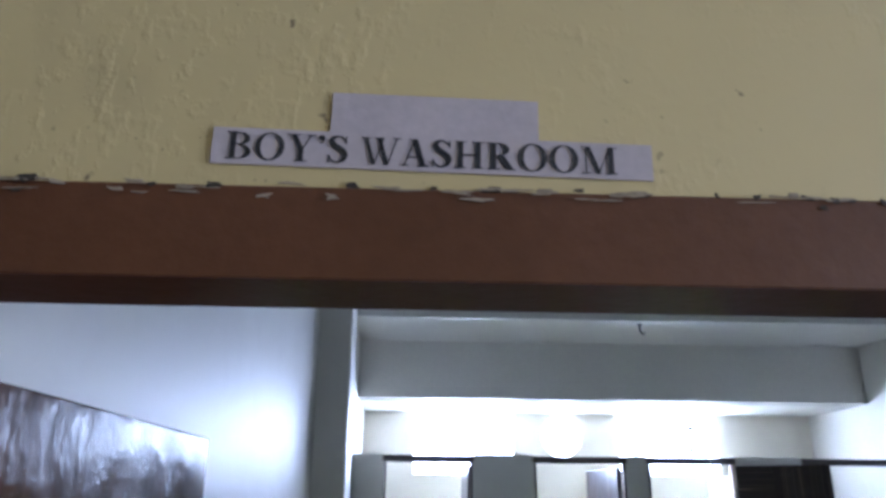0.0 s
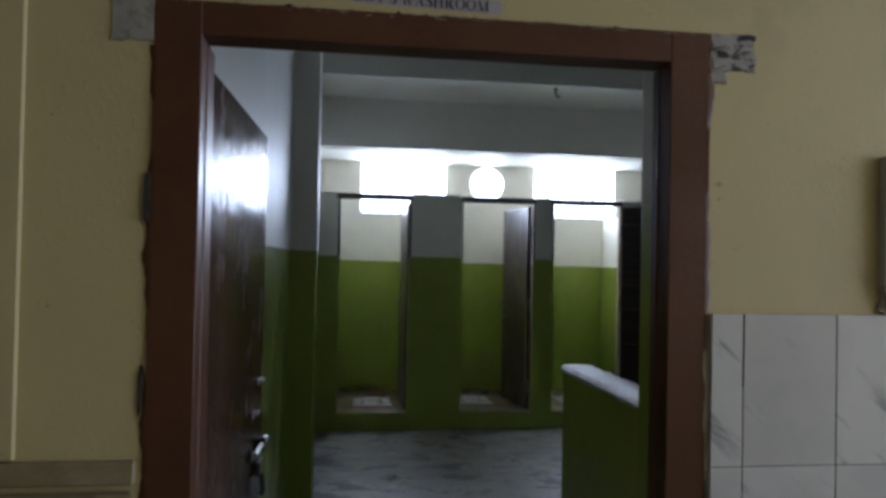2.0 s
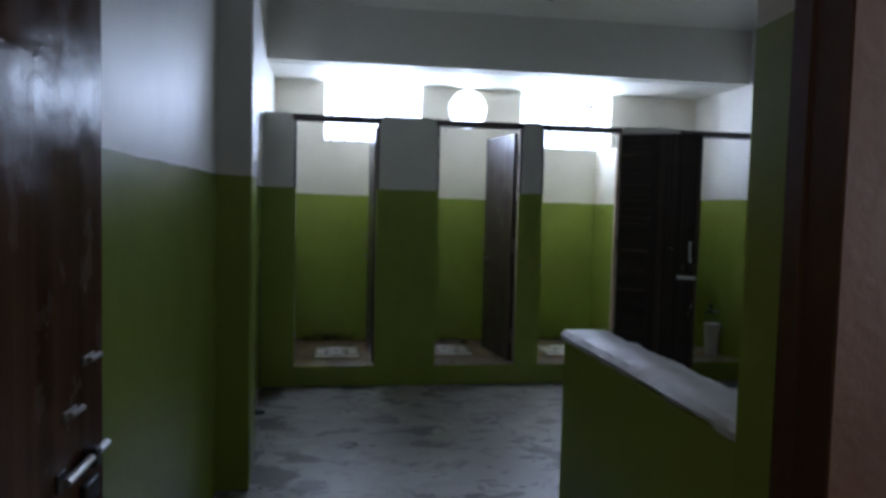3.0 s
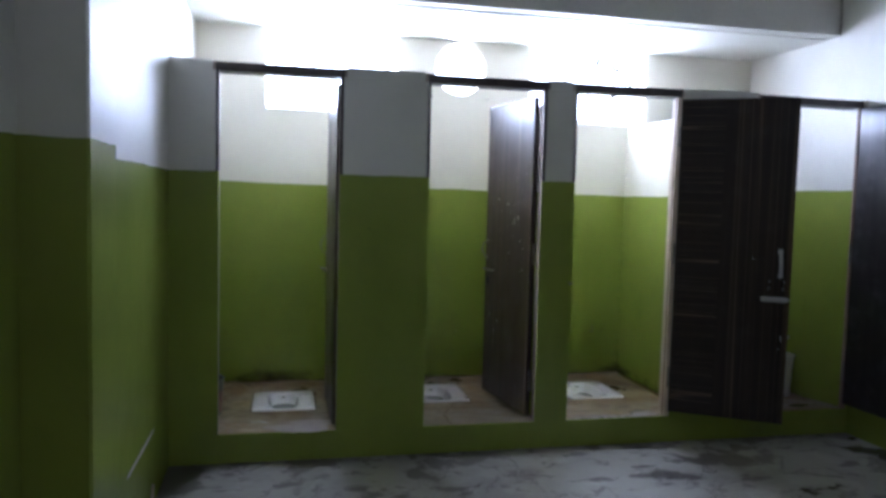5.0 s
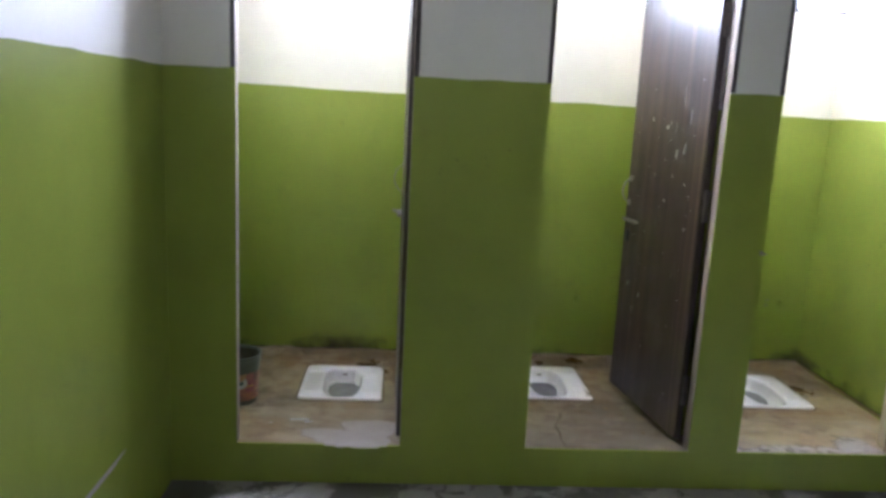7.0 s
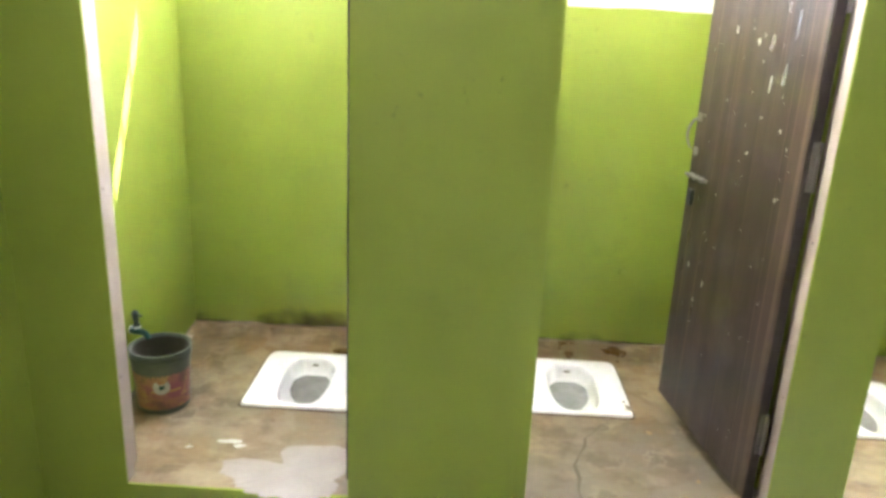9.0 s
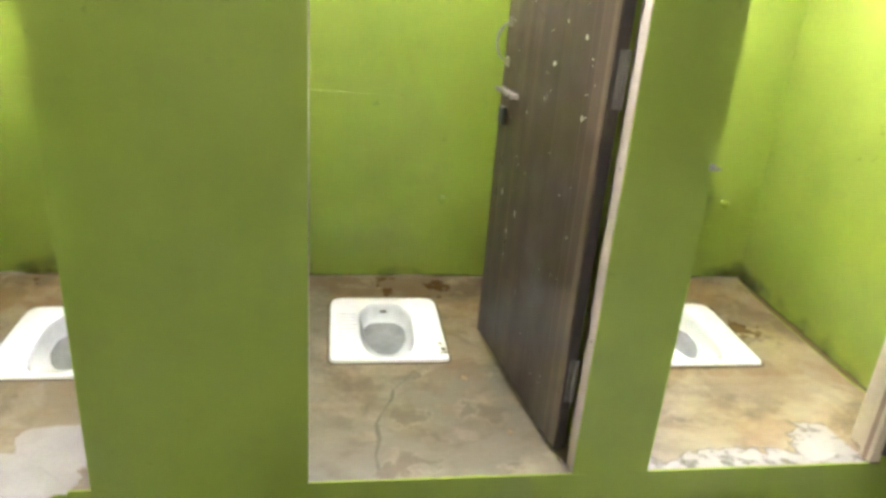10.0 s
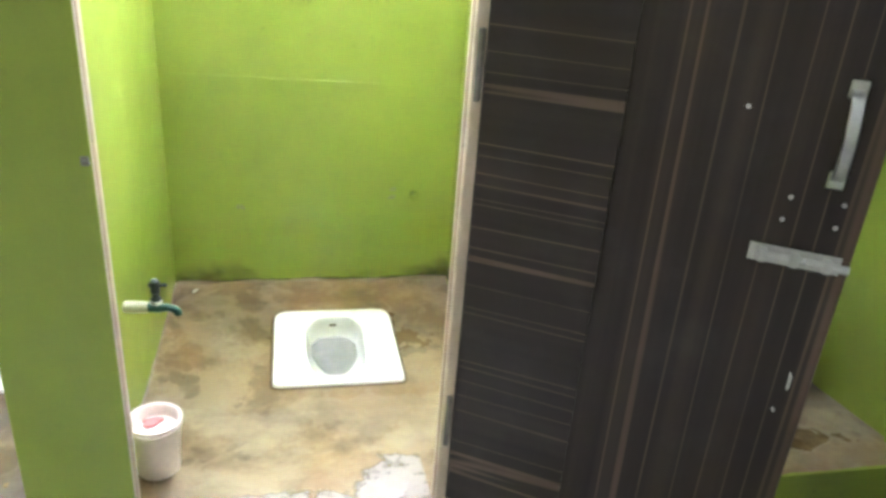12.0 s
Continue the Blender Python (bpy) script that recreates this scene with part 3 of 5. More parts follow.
back = joined(back, plate_with_hole(1.66, 2.20, 2.11, 2.628, *VENT, BACK, BACK_OUT))
setting("wall_back", back, PAINT_STALL, "lime green and white back wall with high window openings", "wall")
# Unseen edge added outside to narrow the sunlight through the high windows.
setting("trim_sun_stop", boxes((-0.3, BACK_OUT, 2.62, RIGHT + 0.2, BACK_OUT + 0.006, 2.70)), WHITE, "unseen slab edge added over the high windows to trim the sun", "sunshade")

# left side: passage wall, pier and room wall
setting("wall_left", boxes((-0.29, -1.87, FLOOR, 0.0, BACK, 3.4)), PAINT, "lime green and white plastered side wall", "wall")
pier = boxes((-0.29, -2.18, FLOOR, 0.12, -1.87, 3.4), bevel=0.008)
setting("wall_pier", pier, PAINT_PIER, "lime green and white pier standing out from the side wall", "pier")
setting("wall_passage", boxes((-0.29, INNER, FLOOR, -0.046, -2.18, 3.4)), PAINT_PIER, "glossy lime green and white passage wall behind the entry door", "wall")
setting("wall_right", boxes((RIGHT, INNER - 0.165, FLOOR, RIGHT + 0.2, BACK, 3.4)), PAINT, "lime green and white plastered end wall", "wall")

# ceilings and beams
setting("ceiling_low", boxes((0.0, BEAM_Y + 0.12, SLAB, RIGHT, BACK, SLAB + 0.15)), WHITE, "low white slab over the cubicles", "ceiling")
setting("ceiling", boxes((-0.29, INNER, 3.32, RIGHT + 0.2, -0.86, 3.45), (-0.29, -0.64, 3.12, RIGHT + 0.2, BEAM_Y + 0.12, 3.3)), WHITE, "white plastered ceiling of the washroom", "ceiling")
setting("beam_front", boxes((0.0, BEAM_Y, SLAB + 0.006, RIGHT, BEAM_Y + 0.12, 3.12), bevel=0.004), WHITE, "white drop beam at the edge of the low slab", "beam")
setting("beam_cross", boxes((-0.046, -0.86, 3.06, RIGHT, -0.64, 3.32), bevel=0.004), WHITE, "white ceiling beam across the washroom", "beam")

# partitions between the cubicles
for k, (a, b) in enumerate(((1.000, 1.068), (2.150, 2.226), (3.248, 3.350))):
    setting("wall_partition_%d" % (k + 1), boxes((a, WALL_T, 0.0, b, BACK, 2.055)), PAINT_STALL, "lime green and white partition wall between two cubicles", "partition")

# entry wall: corridor skin, inner skin and reveals
DX0, DX1, DZ, DTOP = 0.000, 0.947, 1.976, 2.041          # clear doorway, outer top of the frame
FX0, FX1 = -0.088, 1.034
setting("wall_entry", boxes((-0.385, ENTRY, FLOOR, FX0, INNER - 0.08, 3.45), (FX1, ENTRY, FLOOR, 6.0, INNER - 0.08, 3.45), (FX0, ENTRY, DTOP, FX1, INNER - 0.08, 3.45)),
        YELLOW, "cream yellow plastered corridor wall with rough patches", "wall")
inner_wall = boxes((-0.29, INNER - 0.08, FLOOR, DX0 - 0.025, INNER, 3.45), (DX1 + 0.010, INNER - 0.08, FLOOR, 1.178, INNER, 3.45),
                   (DX0 - 0.025, INNER - 0.08, DZ + 0.05, DX1 + 0.010, INNER, 3.45))
setting("wall_entry_inner", inner_wall, PAINT_REVEAL, "lime green and white inner face of the entry wall", "wall")
# Out of view; made dark grey to keep bounced light off the piers.
setting("wall_entry_unseen", boxes((1.178, INNER - 0.08, FLOOR, RIGHT + 0.2, INNER, 3.45)), UNSEEN_DARK_WALL, "unseen part of the entry wall, darkened to cut bounced light", "wall")
setting("trim_corner", boxes((-0.384, ENTRY - 0.012, 1.168, -0.314, ENTRY - 0.001, 3.45), bevel=0.004), YELLOW, "cream yellow plaster corner strip", "trim")

# half-height screen wall inside the entrance
screen = boxes((1.067, INNER + 0.001, FLOOR, 1.178, -4.36, 1.165), bevel=0.006)
setting("wall_screen", screen, PAINT, "half-height lime green screen wall beside the entrance", "wall")
cap, rows = bmesh.new(), []
for k in range(48):
    y = INNER + 0.002 + k * 0.02013
    wob = [0.005 * noise.noise((y * 11, j * 3.7, 1.3)) + 0.003 * noise.noise((y * 41, j * 5.1, 2.2)) for j in range(6)]
    rows.append([cap.verts.new(p) for p in ((1.064 + wob[0], y, 1.166 + wob[0]), (1.059 + wob[1], y, 1.176), (1.070, y, 1.186 + wob[2]), (1.122, y, 1.189 + wob[3]), (1.174, y, 1.186 + wob[4]), (1.186 + wob[5], y, 1.176), (1.181, y, 1.166 + wob[5]))])
for p, q in zip(rows, rows[1:]):
    for k in range(7):
        cap.faces.new((p[k], p[(k + 1) % 7], q[(k + 1) % 7], q[k]))
cap.faces.new(rows[0])
cap.faces.new(rows[-1][::-1])
bmesh.ops.recalc_face_normals(cap, faces=cap.faces)
setting("trim_screen_cap", cap, CAP_CEMENT, "uneven grey cement cap on the screen wall", "coping", smooth=True)

# ---- corridor and stair hall ----
setting("floor_corridor", boxes((-5.2, -9.5, FLOOR - 0.1, 6.0, ENTRY + 0.16, FLOOR - 0.003), (-5.2, ENTRY + 0.16, FLOOR - 0.1, -0.29, 1.6, FLOOR - 0.003)), CORRIDOR_FLOOR, "grey stone corridor floor", "floor")
setting("ceiling_corridor", boxes((-5.2, -9.5, 3.4, 6.0, ENTRY, 3.55)), WHITE, "white corridor ceiling", "ceiling")
setting("wall_corridor_far", boxes((-5.2, -9.7, FLOOR, 6.0, -9.5, 3.5)), YELLOW, "cream yellow corridor wall", "wall")
setting("wall_corridor_ends", boxes((6.0, -9.7, FLOOR, 6.2, ENTRY + 0.2, 0.6), (6.0, -9.7, 3.2, 6.2, ENTRY + 0.2, 3.5), (6.0, -5.7, 0.6, 6.2, ENTRY + 0.2, 3.2), (6.0, -9.7, 0.6, 6.2, -9.3, 3.2), (-5.4, -9.7, FLOOR, -5.2, 1.6, 5.6)), YELLOW, "cream yellow corridor end wall", "wall")
setting("wall_stair", boxes((-5.2, 1.4, FLOOR, -0.29, 1.6, 5.6), (-0.36, ENTRY + 0.165, FLOOR, -0.295, 1.4, 5.6)), GREY_WALL, "pale grey wall of the stair hall", "wall")
setting("ceiling_stair", boxes((-5.2, ENTRY + 0.165, 5.5, -0.29, 1.6, 5.6)), WHITE, "white ceiling of the stair hall", "ceiling")
setting("beam_stair", boxes((-5.2, ENTRY, 2.86, -0.386, ENTRY + 0.2, 3.4)), YELLOW, "cream yellow beam over the stair opening", "beam")
setting("trim_wainscot", boxes((-0.384, ENTRY - 0.010, FLOOR, FX0 - 0.02, ENTRY - 0.001, 1.108), bevel=0.003), DADO, "dirty cream painted wainscot beside the doorway", "wainscot")
setting("trim_wainscot_ledge", boxes((-0.384, ENTRY - 0.022, 1.122, FX0 - 0.012, ENTRY - 0.001, 1.166), bevel=0.004), LEDGE, "worn cream ledge along the top of the wainscot", "ledge")
setting("trim_wainscot_stile", boxes((-0.170, ENTRY - 0.016, FLOOR, FX0 - 0.014, ENTRY - 0.0105, 1.104), bevel=0.002), LEDGE, "worn cream upright strip of the wainscot", "wainscot")


# ---- cubicle door frames and leaves ----
for number, (a, b) in enumerate(OPENINGS):
    holder = thing("door_frame", pose((a + b) / 2, 0.0, STEP), "wooden cubicle door frame with raw inner faces and painted front", "door frame", "cubicle door frames")
    w = (b - a) / 2
    h = HEAD - STEP
    for side in (-1, 1):
        x0, x1 = sorted((side * w, side * (w + JAMB)))
        back_x0, back_x1 = sorted((side * (w + JAMB - 0.012), side * (w + JAMB)))
        if side > 0 and number == 3:       # thin last jamb against the end wall
            part("jamb", boxes((x0, 0.0, 0.0, x1, 0.020, h + 0.05), bevel=0.003), GROOVE_WOOD, holder, "thin brownish jamb")
            continue
        part("jamb", boxes((x0, 0.0, 0.0, x1, 0.048, h + 0.05), (back_x0, 0.046, 0.0, back_x1, WALL_T + 0.006, h + 0.05), bevel=0.003), PALE_WOOD if side > 0 and number == 2 else BROWNISH_WOOD if side > 0 and number == 1 else RAW_WOOD, holder, "raw wooden jamb")
        g0, g1 = sorted((side * w, side * (w - 0.0012)))
        if number == 2:
            part("rebate", boxes((g0, 0.013, 0.0, g1, 0.029, h)), GROOVE_WOOD, holder, "brownish groove along the jamb")
        for k, z in enumerate((0.34, 0.83, 1.37)):
            part("nail", turned([(0.0005, 0.0), (0.0032, -side * 0.0002), (0.0026, -side * 0.0012), (0.0005, -side * 0.0014)], 10, (side * w, 0.012 + 0.006 * ((k + number) % 3), z + 0.05 * ((number + k) % 2)), "x"), DARK_METAL, holder)
        if side > 0 and number > 1:
            continue
        part("upper_face", boxes((x0 + 0.001 if side > 0 else x1 - 0.0178, -0.0055, LINE - STEP, x0 + 0.0178 if side > 0 else x1 - 0.001, -0.0005, h)), DARK_FRAME, holder, "dark brown painted face of the jamb")
    part("head", boxes((-w - 0.020, -0.012, h, w + 0.022, WALL_T + 0.008, h + 0.046), bevel=0.004), HEAD_PAINT, holder, "dark grey-brown door head")


def leaf(name_label, hx, hy, z0, angle, width, height, side, material, group="cubicle doors", thick=0.033, edge=None):
    """A door leaf with its hinge edge at its origin; side is the way in which its shown face points."""
    holder = thing("cubicle_door", pose(hx, hy, z0, 0, 0, angle), name_label, "door", group)
    y0, y1 = (-thick, 0.0) if side > 0 else (0.0, thick)
    part("panel", boxes((0.0, y0, 0.0, width, y1, height), bevel=0.002), material, holder)
    part("edge_band", boxes((-0.002, y0 + 0.002, 0.001, -0.0003, y1 - 0.002, height - 0.001)), edge or DARK_FRAME, holder, "pale unpainted hinge edge" if edge else "dark painted hinge edge")
    for z in (0.22, 1.00, 1.72):
        bm = boxes((-0.005, y0 + 0.003, z - 0.065, -0.0025, y1 - 0.010, z + 0.065), bevel=0.001)
        part("hinge", joined(bm, tube([(-0.008, 0.004 - thick if side > 0 else -0.004, z - 0.065), (-0.008, 0.004 - thick if side > 0 else -0.004, z + 0.065)], 0.006, 10)), HINGE, holder, "dull steel hinge")
    return holder


def slide_bolt(holder, x0, x1, z, side, base=0.0, half=0.0155, metal=None):
    """A flat slide bolt plate with its rod, knob and screws."""
    metal = metal or STEEL
    y = base + side * 0.001
    ya, yb = sorted((y, y + side * 0.004))
    bolt = part("slide_bolt", joined(boxes((x0, ya, z - half, x1, yb, z + half), bevel=0.001)), metal, holder, "worn steel slide bolt")
    part("rod", tube([(x0 + 0.008, y + side * 0.013, z), (x1 + 0.012, y + side * 0.013, z)], min(0.007, half * 0.6), 12), metal, bolt)
    for f in (0.15, 0.5, 0.85):
        x = x0 + f * (x1 - x0)
        part("staple", boxes((x - 0.007, min(y, y + side * 0.022), z - min(0.011, half), x + 0.007, max(y, y + side * 0.022), z + min(0.011, half)), bevel=0.002), metal, bolt)
    x = x0 + 0.62 * (x1 - x0)
    part("knob", tube([(x, y + side * 0.013, z), (x, y + side * 0.042, z + 0.014)], 0.006, 10), metal, bolt)
    return bolt


def pull_handle(holder, x, z0, z1, side, base=0.0, slant=0.0, half=0.010, metal=None):
    """A bowed strap handle with flat feet."""
    pts, n = [], 14
    for k in range(n + 1):
        f = k / n
        bow = math.sin(math.pi * f) ** 0.6 * 0.034
        pts.append((x + slant * (f - 0.5), base + side * (0.003 + bow), z0 + f * (z1 - z0)))
    bm = bmesh.new()
    rows = []
    for p in pts:
        rows.append([bm.verts.new(Vector(p) + Vector((dx, dy, 0))) for dx, dy in ((-half, 0), (half, 0), (half * 0.8, side * 0.005), (-half * 0.8, side * 0.005))])
    for r0, r1 in zip(rows, rows[1:]):
        for k in range(4):
            bm.faces.new((r0[k], r0[(k + 1) % 4], r1[(k + 1) % 4], r1[k]))
    bm.faces.new(rows[0])
    bm.faces.new(rows[-1])
    bmesh.ops.recalc_face_normals(bm, faces=bm.faces)
    grip = part("handle", bm, metal or STEEL, holder, "bowed steel pull handle", smooth=True)
    for z, dx in ((z0, -0.5), (z1, 0.5)):
        ya, yb = sorted((base, base + side * 0.005))
        part("foot_plate", boxes((x + slant * dx - 0.013, ya, z - 0.014, x + slant * dx + 0.013, yb, z + 0.014), bevel=0.002), metal or STEEL, grip)
    return grip


def splashes(holder, seed, rows, side, base=0.0, material=None, label="dried white paint splash"):
    """Dried paint drops and smears on a leaf: (x, z, half width, half height)."""
    rnd = random.Random(seed)
    for x, z, rx, rz in rows:
        bm = blob(rnd.randrange(999), rx, rz, 0.0012, 14, 0.5)
        m = Matrix.Translation((x, base + side * 0.0004, z)) @ pose(0, 0, 0, 90 if side < 0 else -90)
        part("paint_splash", moved(bm, m), material or SPECK, holder, label)


# inward leaf of the first cubicle, nearly square to the wall
one = leaf("dark brown wood-grain cubicle door standing open inward", 0.891, 0.058, 0.142, 90.8, 0.655, 1.95, 1, WOOD_LEAF)
slide_bolt(one, 0.47, 0.63, 0.845, 1, half=0.009, metal=HINGE)
pull_handle(one, 0.615, 0.94, 1.06, 1, half=0.006, metal=HINGE)
# inward leaf of the second cubicle, splashed with paint
two = leaf("brown wood-grain cubicle door with white paint splashes, open inward", 2.069, 0.083, 0.140, 97.8, 0.668, 1.95, 1, WOOD_LEAF)
slide_bolt(two, 0.520, 0.648, 0.847, 1, half=0.007, metal=HINGE)
pull_handle(two, 0.638, 0.93, 1.045, 1, half=0.006, metal=HINGE)
part("lock_case", boxes((0.600, 0.0005, 0.745, 0.640, 0.014, 0.800), bevel=0.004), DARK_METAL, two, "small dark hasp")
rnd = random.Random(11)
drops = [(0.300, 0.983, 0.005, 0.005), (0.108, 0.885, 0.003, 0.006), (0.231, 1.19, 0.0025, 0.020), (0.569, 0.545, 0.004, 0.009), (0.45, 0.515, 0.003, 0.010),
         (0.50, 0.44, 0.003, 0.006), (0.14, 1.07, 0.004, 0.005), (0.33, 1.30, 0.005, 0.010), (0.47, 1.33, 0.003, 0.010)]
drops += [(rnd.uniform(0.05, 0.62), rnd.uniform(0.1, 1.55), rnd.uniform(0.0006, 0.0018), rnd.uniform(0.0008, 0.0030)) for _ in range(52)]
splashes(two, 3, drops, 1)
splashes(two, 7, [(0.600, 0.630, 0.013, 0.024), (0.622, 0.525, 0.010, 0.018), (0.200, 1.430, 0.009, 0.060), (0.140, 1.345, 0.006, 0.040), (0.405, 1.085, 0.012, 0.010), (0.165, 1.215, 0.008, 0.030),
                  (0.500, 0.400, 0.006, 0.020), (0.330, 0.885, 0.006, 0.016), (0.255, 1.300, 0.010, 0.020)], 1, material=CHALK, label="chalky rubbed paint smear")
# outward leaf of the third cubicle
three = leaf("dark ebony-striped laminate cubicle door swung open outward", 2.987, -0.012, 0.160, -32.2, 0.662, 1.950, -1, WOOD_DARK, edge=PALE_WOOD)
part("hinge_stile", boxes((0.004, -0.0035, 0.004, 0.258, -0.0004, 1.945)), WOOD_CROSS, three, "crosswise grained laminate strip")
slide_bolt(three, 0.504, 0.648, 0.754, -1)
pull_handle(three, 0.602, 0.897, 1.042, -1, slant=-0.006)
for x, z in ((0.547, 0.857), (0.543, 0.817), (0.627, 0.858), (0.624, 0.818), (0.450, 0.994)):
    part("screw", turned([(0.001, 0), (0.0042, -0.0004), (0.0034, -0.0020), (0.001, -0.0026)], 12, (x, 0, z), "y"), STEEL, three, smooth=True)
splashes(three, 5, [(0.626, 0.520, 0.003, 0.018), (0.614, 0.455, 0.003, 0.004)], -1)
# outward leaf of the last cubicle, flat along the end wall
four = leaf("dark brown laminate cubicle door folded open along the end wall", 4.266, -0.014, 0.165, -87.8, 0.700, 1.955, -1, WOOD_PLAIN)
slide_bolt(four, 0.527, 0.690, 0.703, -1)
part("door_knob", turned([(0.004, 0.0), (0.009, -0.003), (0.009, -0.020), (0.017, -0.030), (0.018, -0.040), (0.010, -0.047), (0.002, -0.048)], 20, (0.609, 0, 1.013), "y"), STEEL, four, "bright round door knob", smooth=True)

# latch keeper on the pier beside the third doorway
keeper = thing("latch_keeper", pose(2.297, -0.006, 0.974), "small steel latch keeper on the green pier", "latch")
part("plate", boxes((-0.004, -0.004, -0.008, 0.010, 0.0, 0.008), bevel=0.001), HINGE, keeper)
part("eye", tube([(0.002, -0.004, 0), (0.006, -0.017, 0), (0.014, -0.017, 0.001)], 0.0042, 10), HINGE, keeper)

# ---- squat pans ----


BACK_LINE = ((0.0, 1.0, 0.0), (0.30, 1.0, 0.52), (0.38, 0.97, 0.63), (0.58, 0.66, 0.93), (0.68, 0.54, 0.99), (1.0, 0.0, 1.0))   # share of the quarter turn, width, depth


def squat_pan(x, y, z, chipped, label):
    """A rimmed ceramic plate with ribbed treads round a keyhole bowl."""
    holder = thing("squat_pan", pose(x, y, z), label, "squat toilet", "squat pans")
    W, D, n = 0.202, 0.228, 56

    def plate(f, z, corner=0.10):
        out = []
        for k in range(n):
            a = 2 * math.pi * k / n
            c, s = math.cos(a), math.sin(a)
            p = 0.20 if s > 0 else 0.09       # rounder at the back
            out.append((f * W * math.copysign(abs(c) ** p, c), f * D * math.copysign(abs(s) ** p, s), z))
        return out

    def mouth(fx, fy, z, shift=0.0, taper=0.07):
        out = []
        for k in range(n):
            a = 2 * math.pi * k / n
            c, s = math.cos(a), math.sin(a)
            if s > 0:                         # chamfered back corners
                f = min(a, math.pi - a) / (math.pi / 2)
                (f0, u0, v0), (f1, u1, v1) = next(((p, q) for p, q in zip(BACK_LINE, BACK_LINE[1:]) if f <= q[0] + 1e-9))
                k2 = (f - f0) / (f1 - f0)
                out.append((math.copysign(fx * 0.094 * (u0 + k2 * (u1 - u0)), c), shift - 0.0155 + fy * 0.190 * (v0 + k2 * (v1 - v0)), z))
            else:
                width = 0.094 * (1 - taper * abs(s))
                out.append((fx * width * math.copysign(abs(c) ** 0.50, c), shift - 0.0155 - fy * 0.190 * abs(s) ** 0.80, z))
        return out

    def skin(bm, loops, close=False):
        rings = [[bm.verts.new(p) for p in loop] for loop in loops]
        for r0, r1 in zip(rings, rings[1:]):
            for k in range(n):
                bm.faces.new((r0[k], r0[(k + 1) % n], r1[(k + 1) % n], r1[k]))
        if close:
            bm.faces.new(rings[-1])
        bmesh.ops.recalc_face_normals(bm, faces=bm.faces)
        return bm

    body = skin(bmesh.new(), [plate(1.0, 0.0), plate(1.0, 0.012), plate(0.985, 0.019), plate(0.96, 0.021), mouth(1.10, 1.06, 0.021), mouth(1.02, 1.01, 0.018), mouth(0.98, 0.985, 0.006)])
    part("rim", body, CERAMIC, holder, smooth=True)
    # Dark ring that paints the shadowed edge round the pan.
    shade_ring = skin(bmesh.new(), [plate(1.045, 0.0060), plate(1.030, 0.0108), plate(0.995, 0.0112)])
    part("shade_ring", shade_ring, MARK_AND_SHADE, holder, "dark ring painted for the shaded edge of the pan")
    bowl = skin(bmesh.new(), [mouth(0.98, 0.985, 0.006), mouth(0.95, 0.95, -0.010, 0.003), mouth(0.88, 0.77, -0.028, 0.0315, 0.24), mouth(0.79, 0.57, -0.052, 0.0500, 0.46), mouth(0.66, 0.46, -0.062, 0.0535, 0.46)])
    part("bowl", bowl, CERAMIC_IN, holder, "slightly darker white inside of the bowl", smooth=True)
    water = skin(bmesh.new(), [mouth(0.812, 0.615, -0.047, 0.0460, 0.42), mouth(0.4, 0.3, -0.0468, 0.046, 0.5), mouth(0.05, 0.04, -0.0468, 0.046)], True)
    part("water", water, WATER, holder, "grey standing water")
    for side in (-1, 1):
        for k in range(9):
            y = -0.125 + k * 0.0265
            x0, x1 = sorted((side * 0.108, side * 0.176))
            part("tread_rib", boxes((x0, y, 0.020, x1, y + 0.011, 0.0245), bevel=0.002), CERAMIC, holder)
    part("maker_mark", boxes((-0.012, 0.158, -0.010, 0.012, 0.1652, -0.003), bevel=0.0015), MARK_AND_SHADE, holder, "small dark maker's mark")
    if chipped:
        for k, (cx, cy, r) in enumerate(((0.178, -0.125, 0.006), (0.186, -0.160, 0.009), (0.190, -0.182, 0.007), (0.176, -0.186, 0.005))):
            part("chip", moved(blob(40 + k, r, r * 1.3, 0.0008, 12, 0.6), Matrix.Translation((cx, cy, 0.0206))), MARK_AND_SHADE, holder, "dark chip in the glaze")
    return holder


squat_pan(*PANS[0], 0.076, False, "white ceramic squat toilet pan set in cement")
squat_pan(*PANS[1], 0.076, True, "white ceramic squat toilet pan with a chipped corner")
squat_pan(*PANS[2], 0.076, False, "white ceramic squat toilet pan set in cement")

# ---- pails, mug and taps ----


def pail(name, x, y, r0, r1, h, material, inside, label, category, turn=0, lift=0.0):
    holder = thing(name, pose(x, y, ground(y - r0 * 0.5) + 0.0005 + lift, 0, 0, turn), label, category)
    shell = turned([(r0 * 0.9, 0.0), (r0, 0.004), (r0 + (r1 - r0) * 0.5, h * 0.5), (r1, h * 0.86), (r1 + 0.004, h * 0.87), (r1 + 0.004, h * 0.91), (r1, h * 0.92), (r1 + 0.002, h - 0.006),
                    (r1 + 0.006, h - 0.004), (r1 + 0.006, h), (r1 - 0.001, h), (r1 - 0.004, h - 0.012)], 40)
    bmesh.ops.delete(shell, geom=[f for f in shell.faces if len(f.verts) > 8 and f.calc_center_median().z > h * 0.5], context="FACES_ONLY")
    part("shell", shell, material, holder, smooth=True)
    lining = turned([(r1 - 0.004, h - 0.012), (r0 - 0.004, 0.014), (0.002, 0.012)], 40)
    bmesh.ops.delete(lining, geom=[f for f in lining.faces if len(f.verts) > 8 and f.calc_center_median().z > h * 0.5], context="FACES_ONLY")
    part("lining", lining, inside, holder, smooth=True)
    return holder


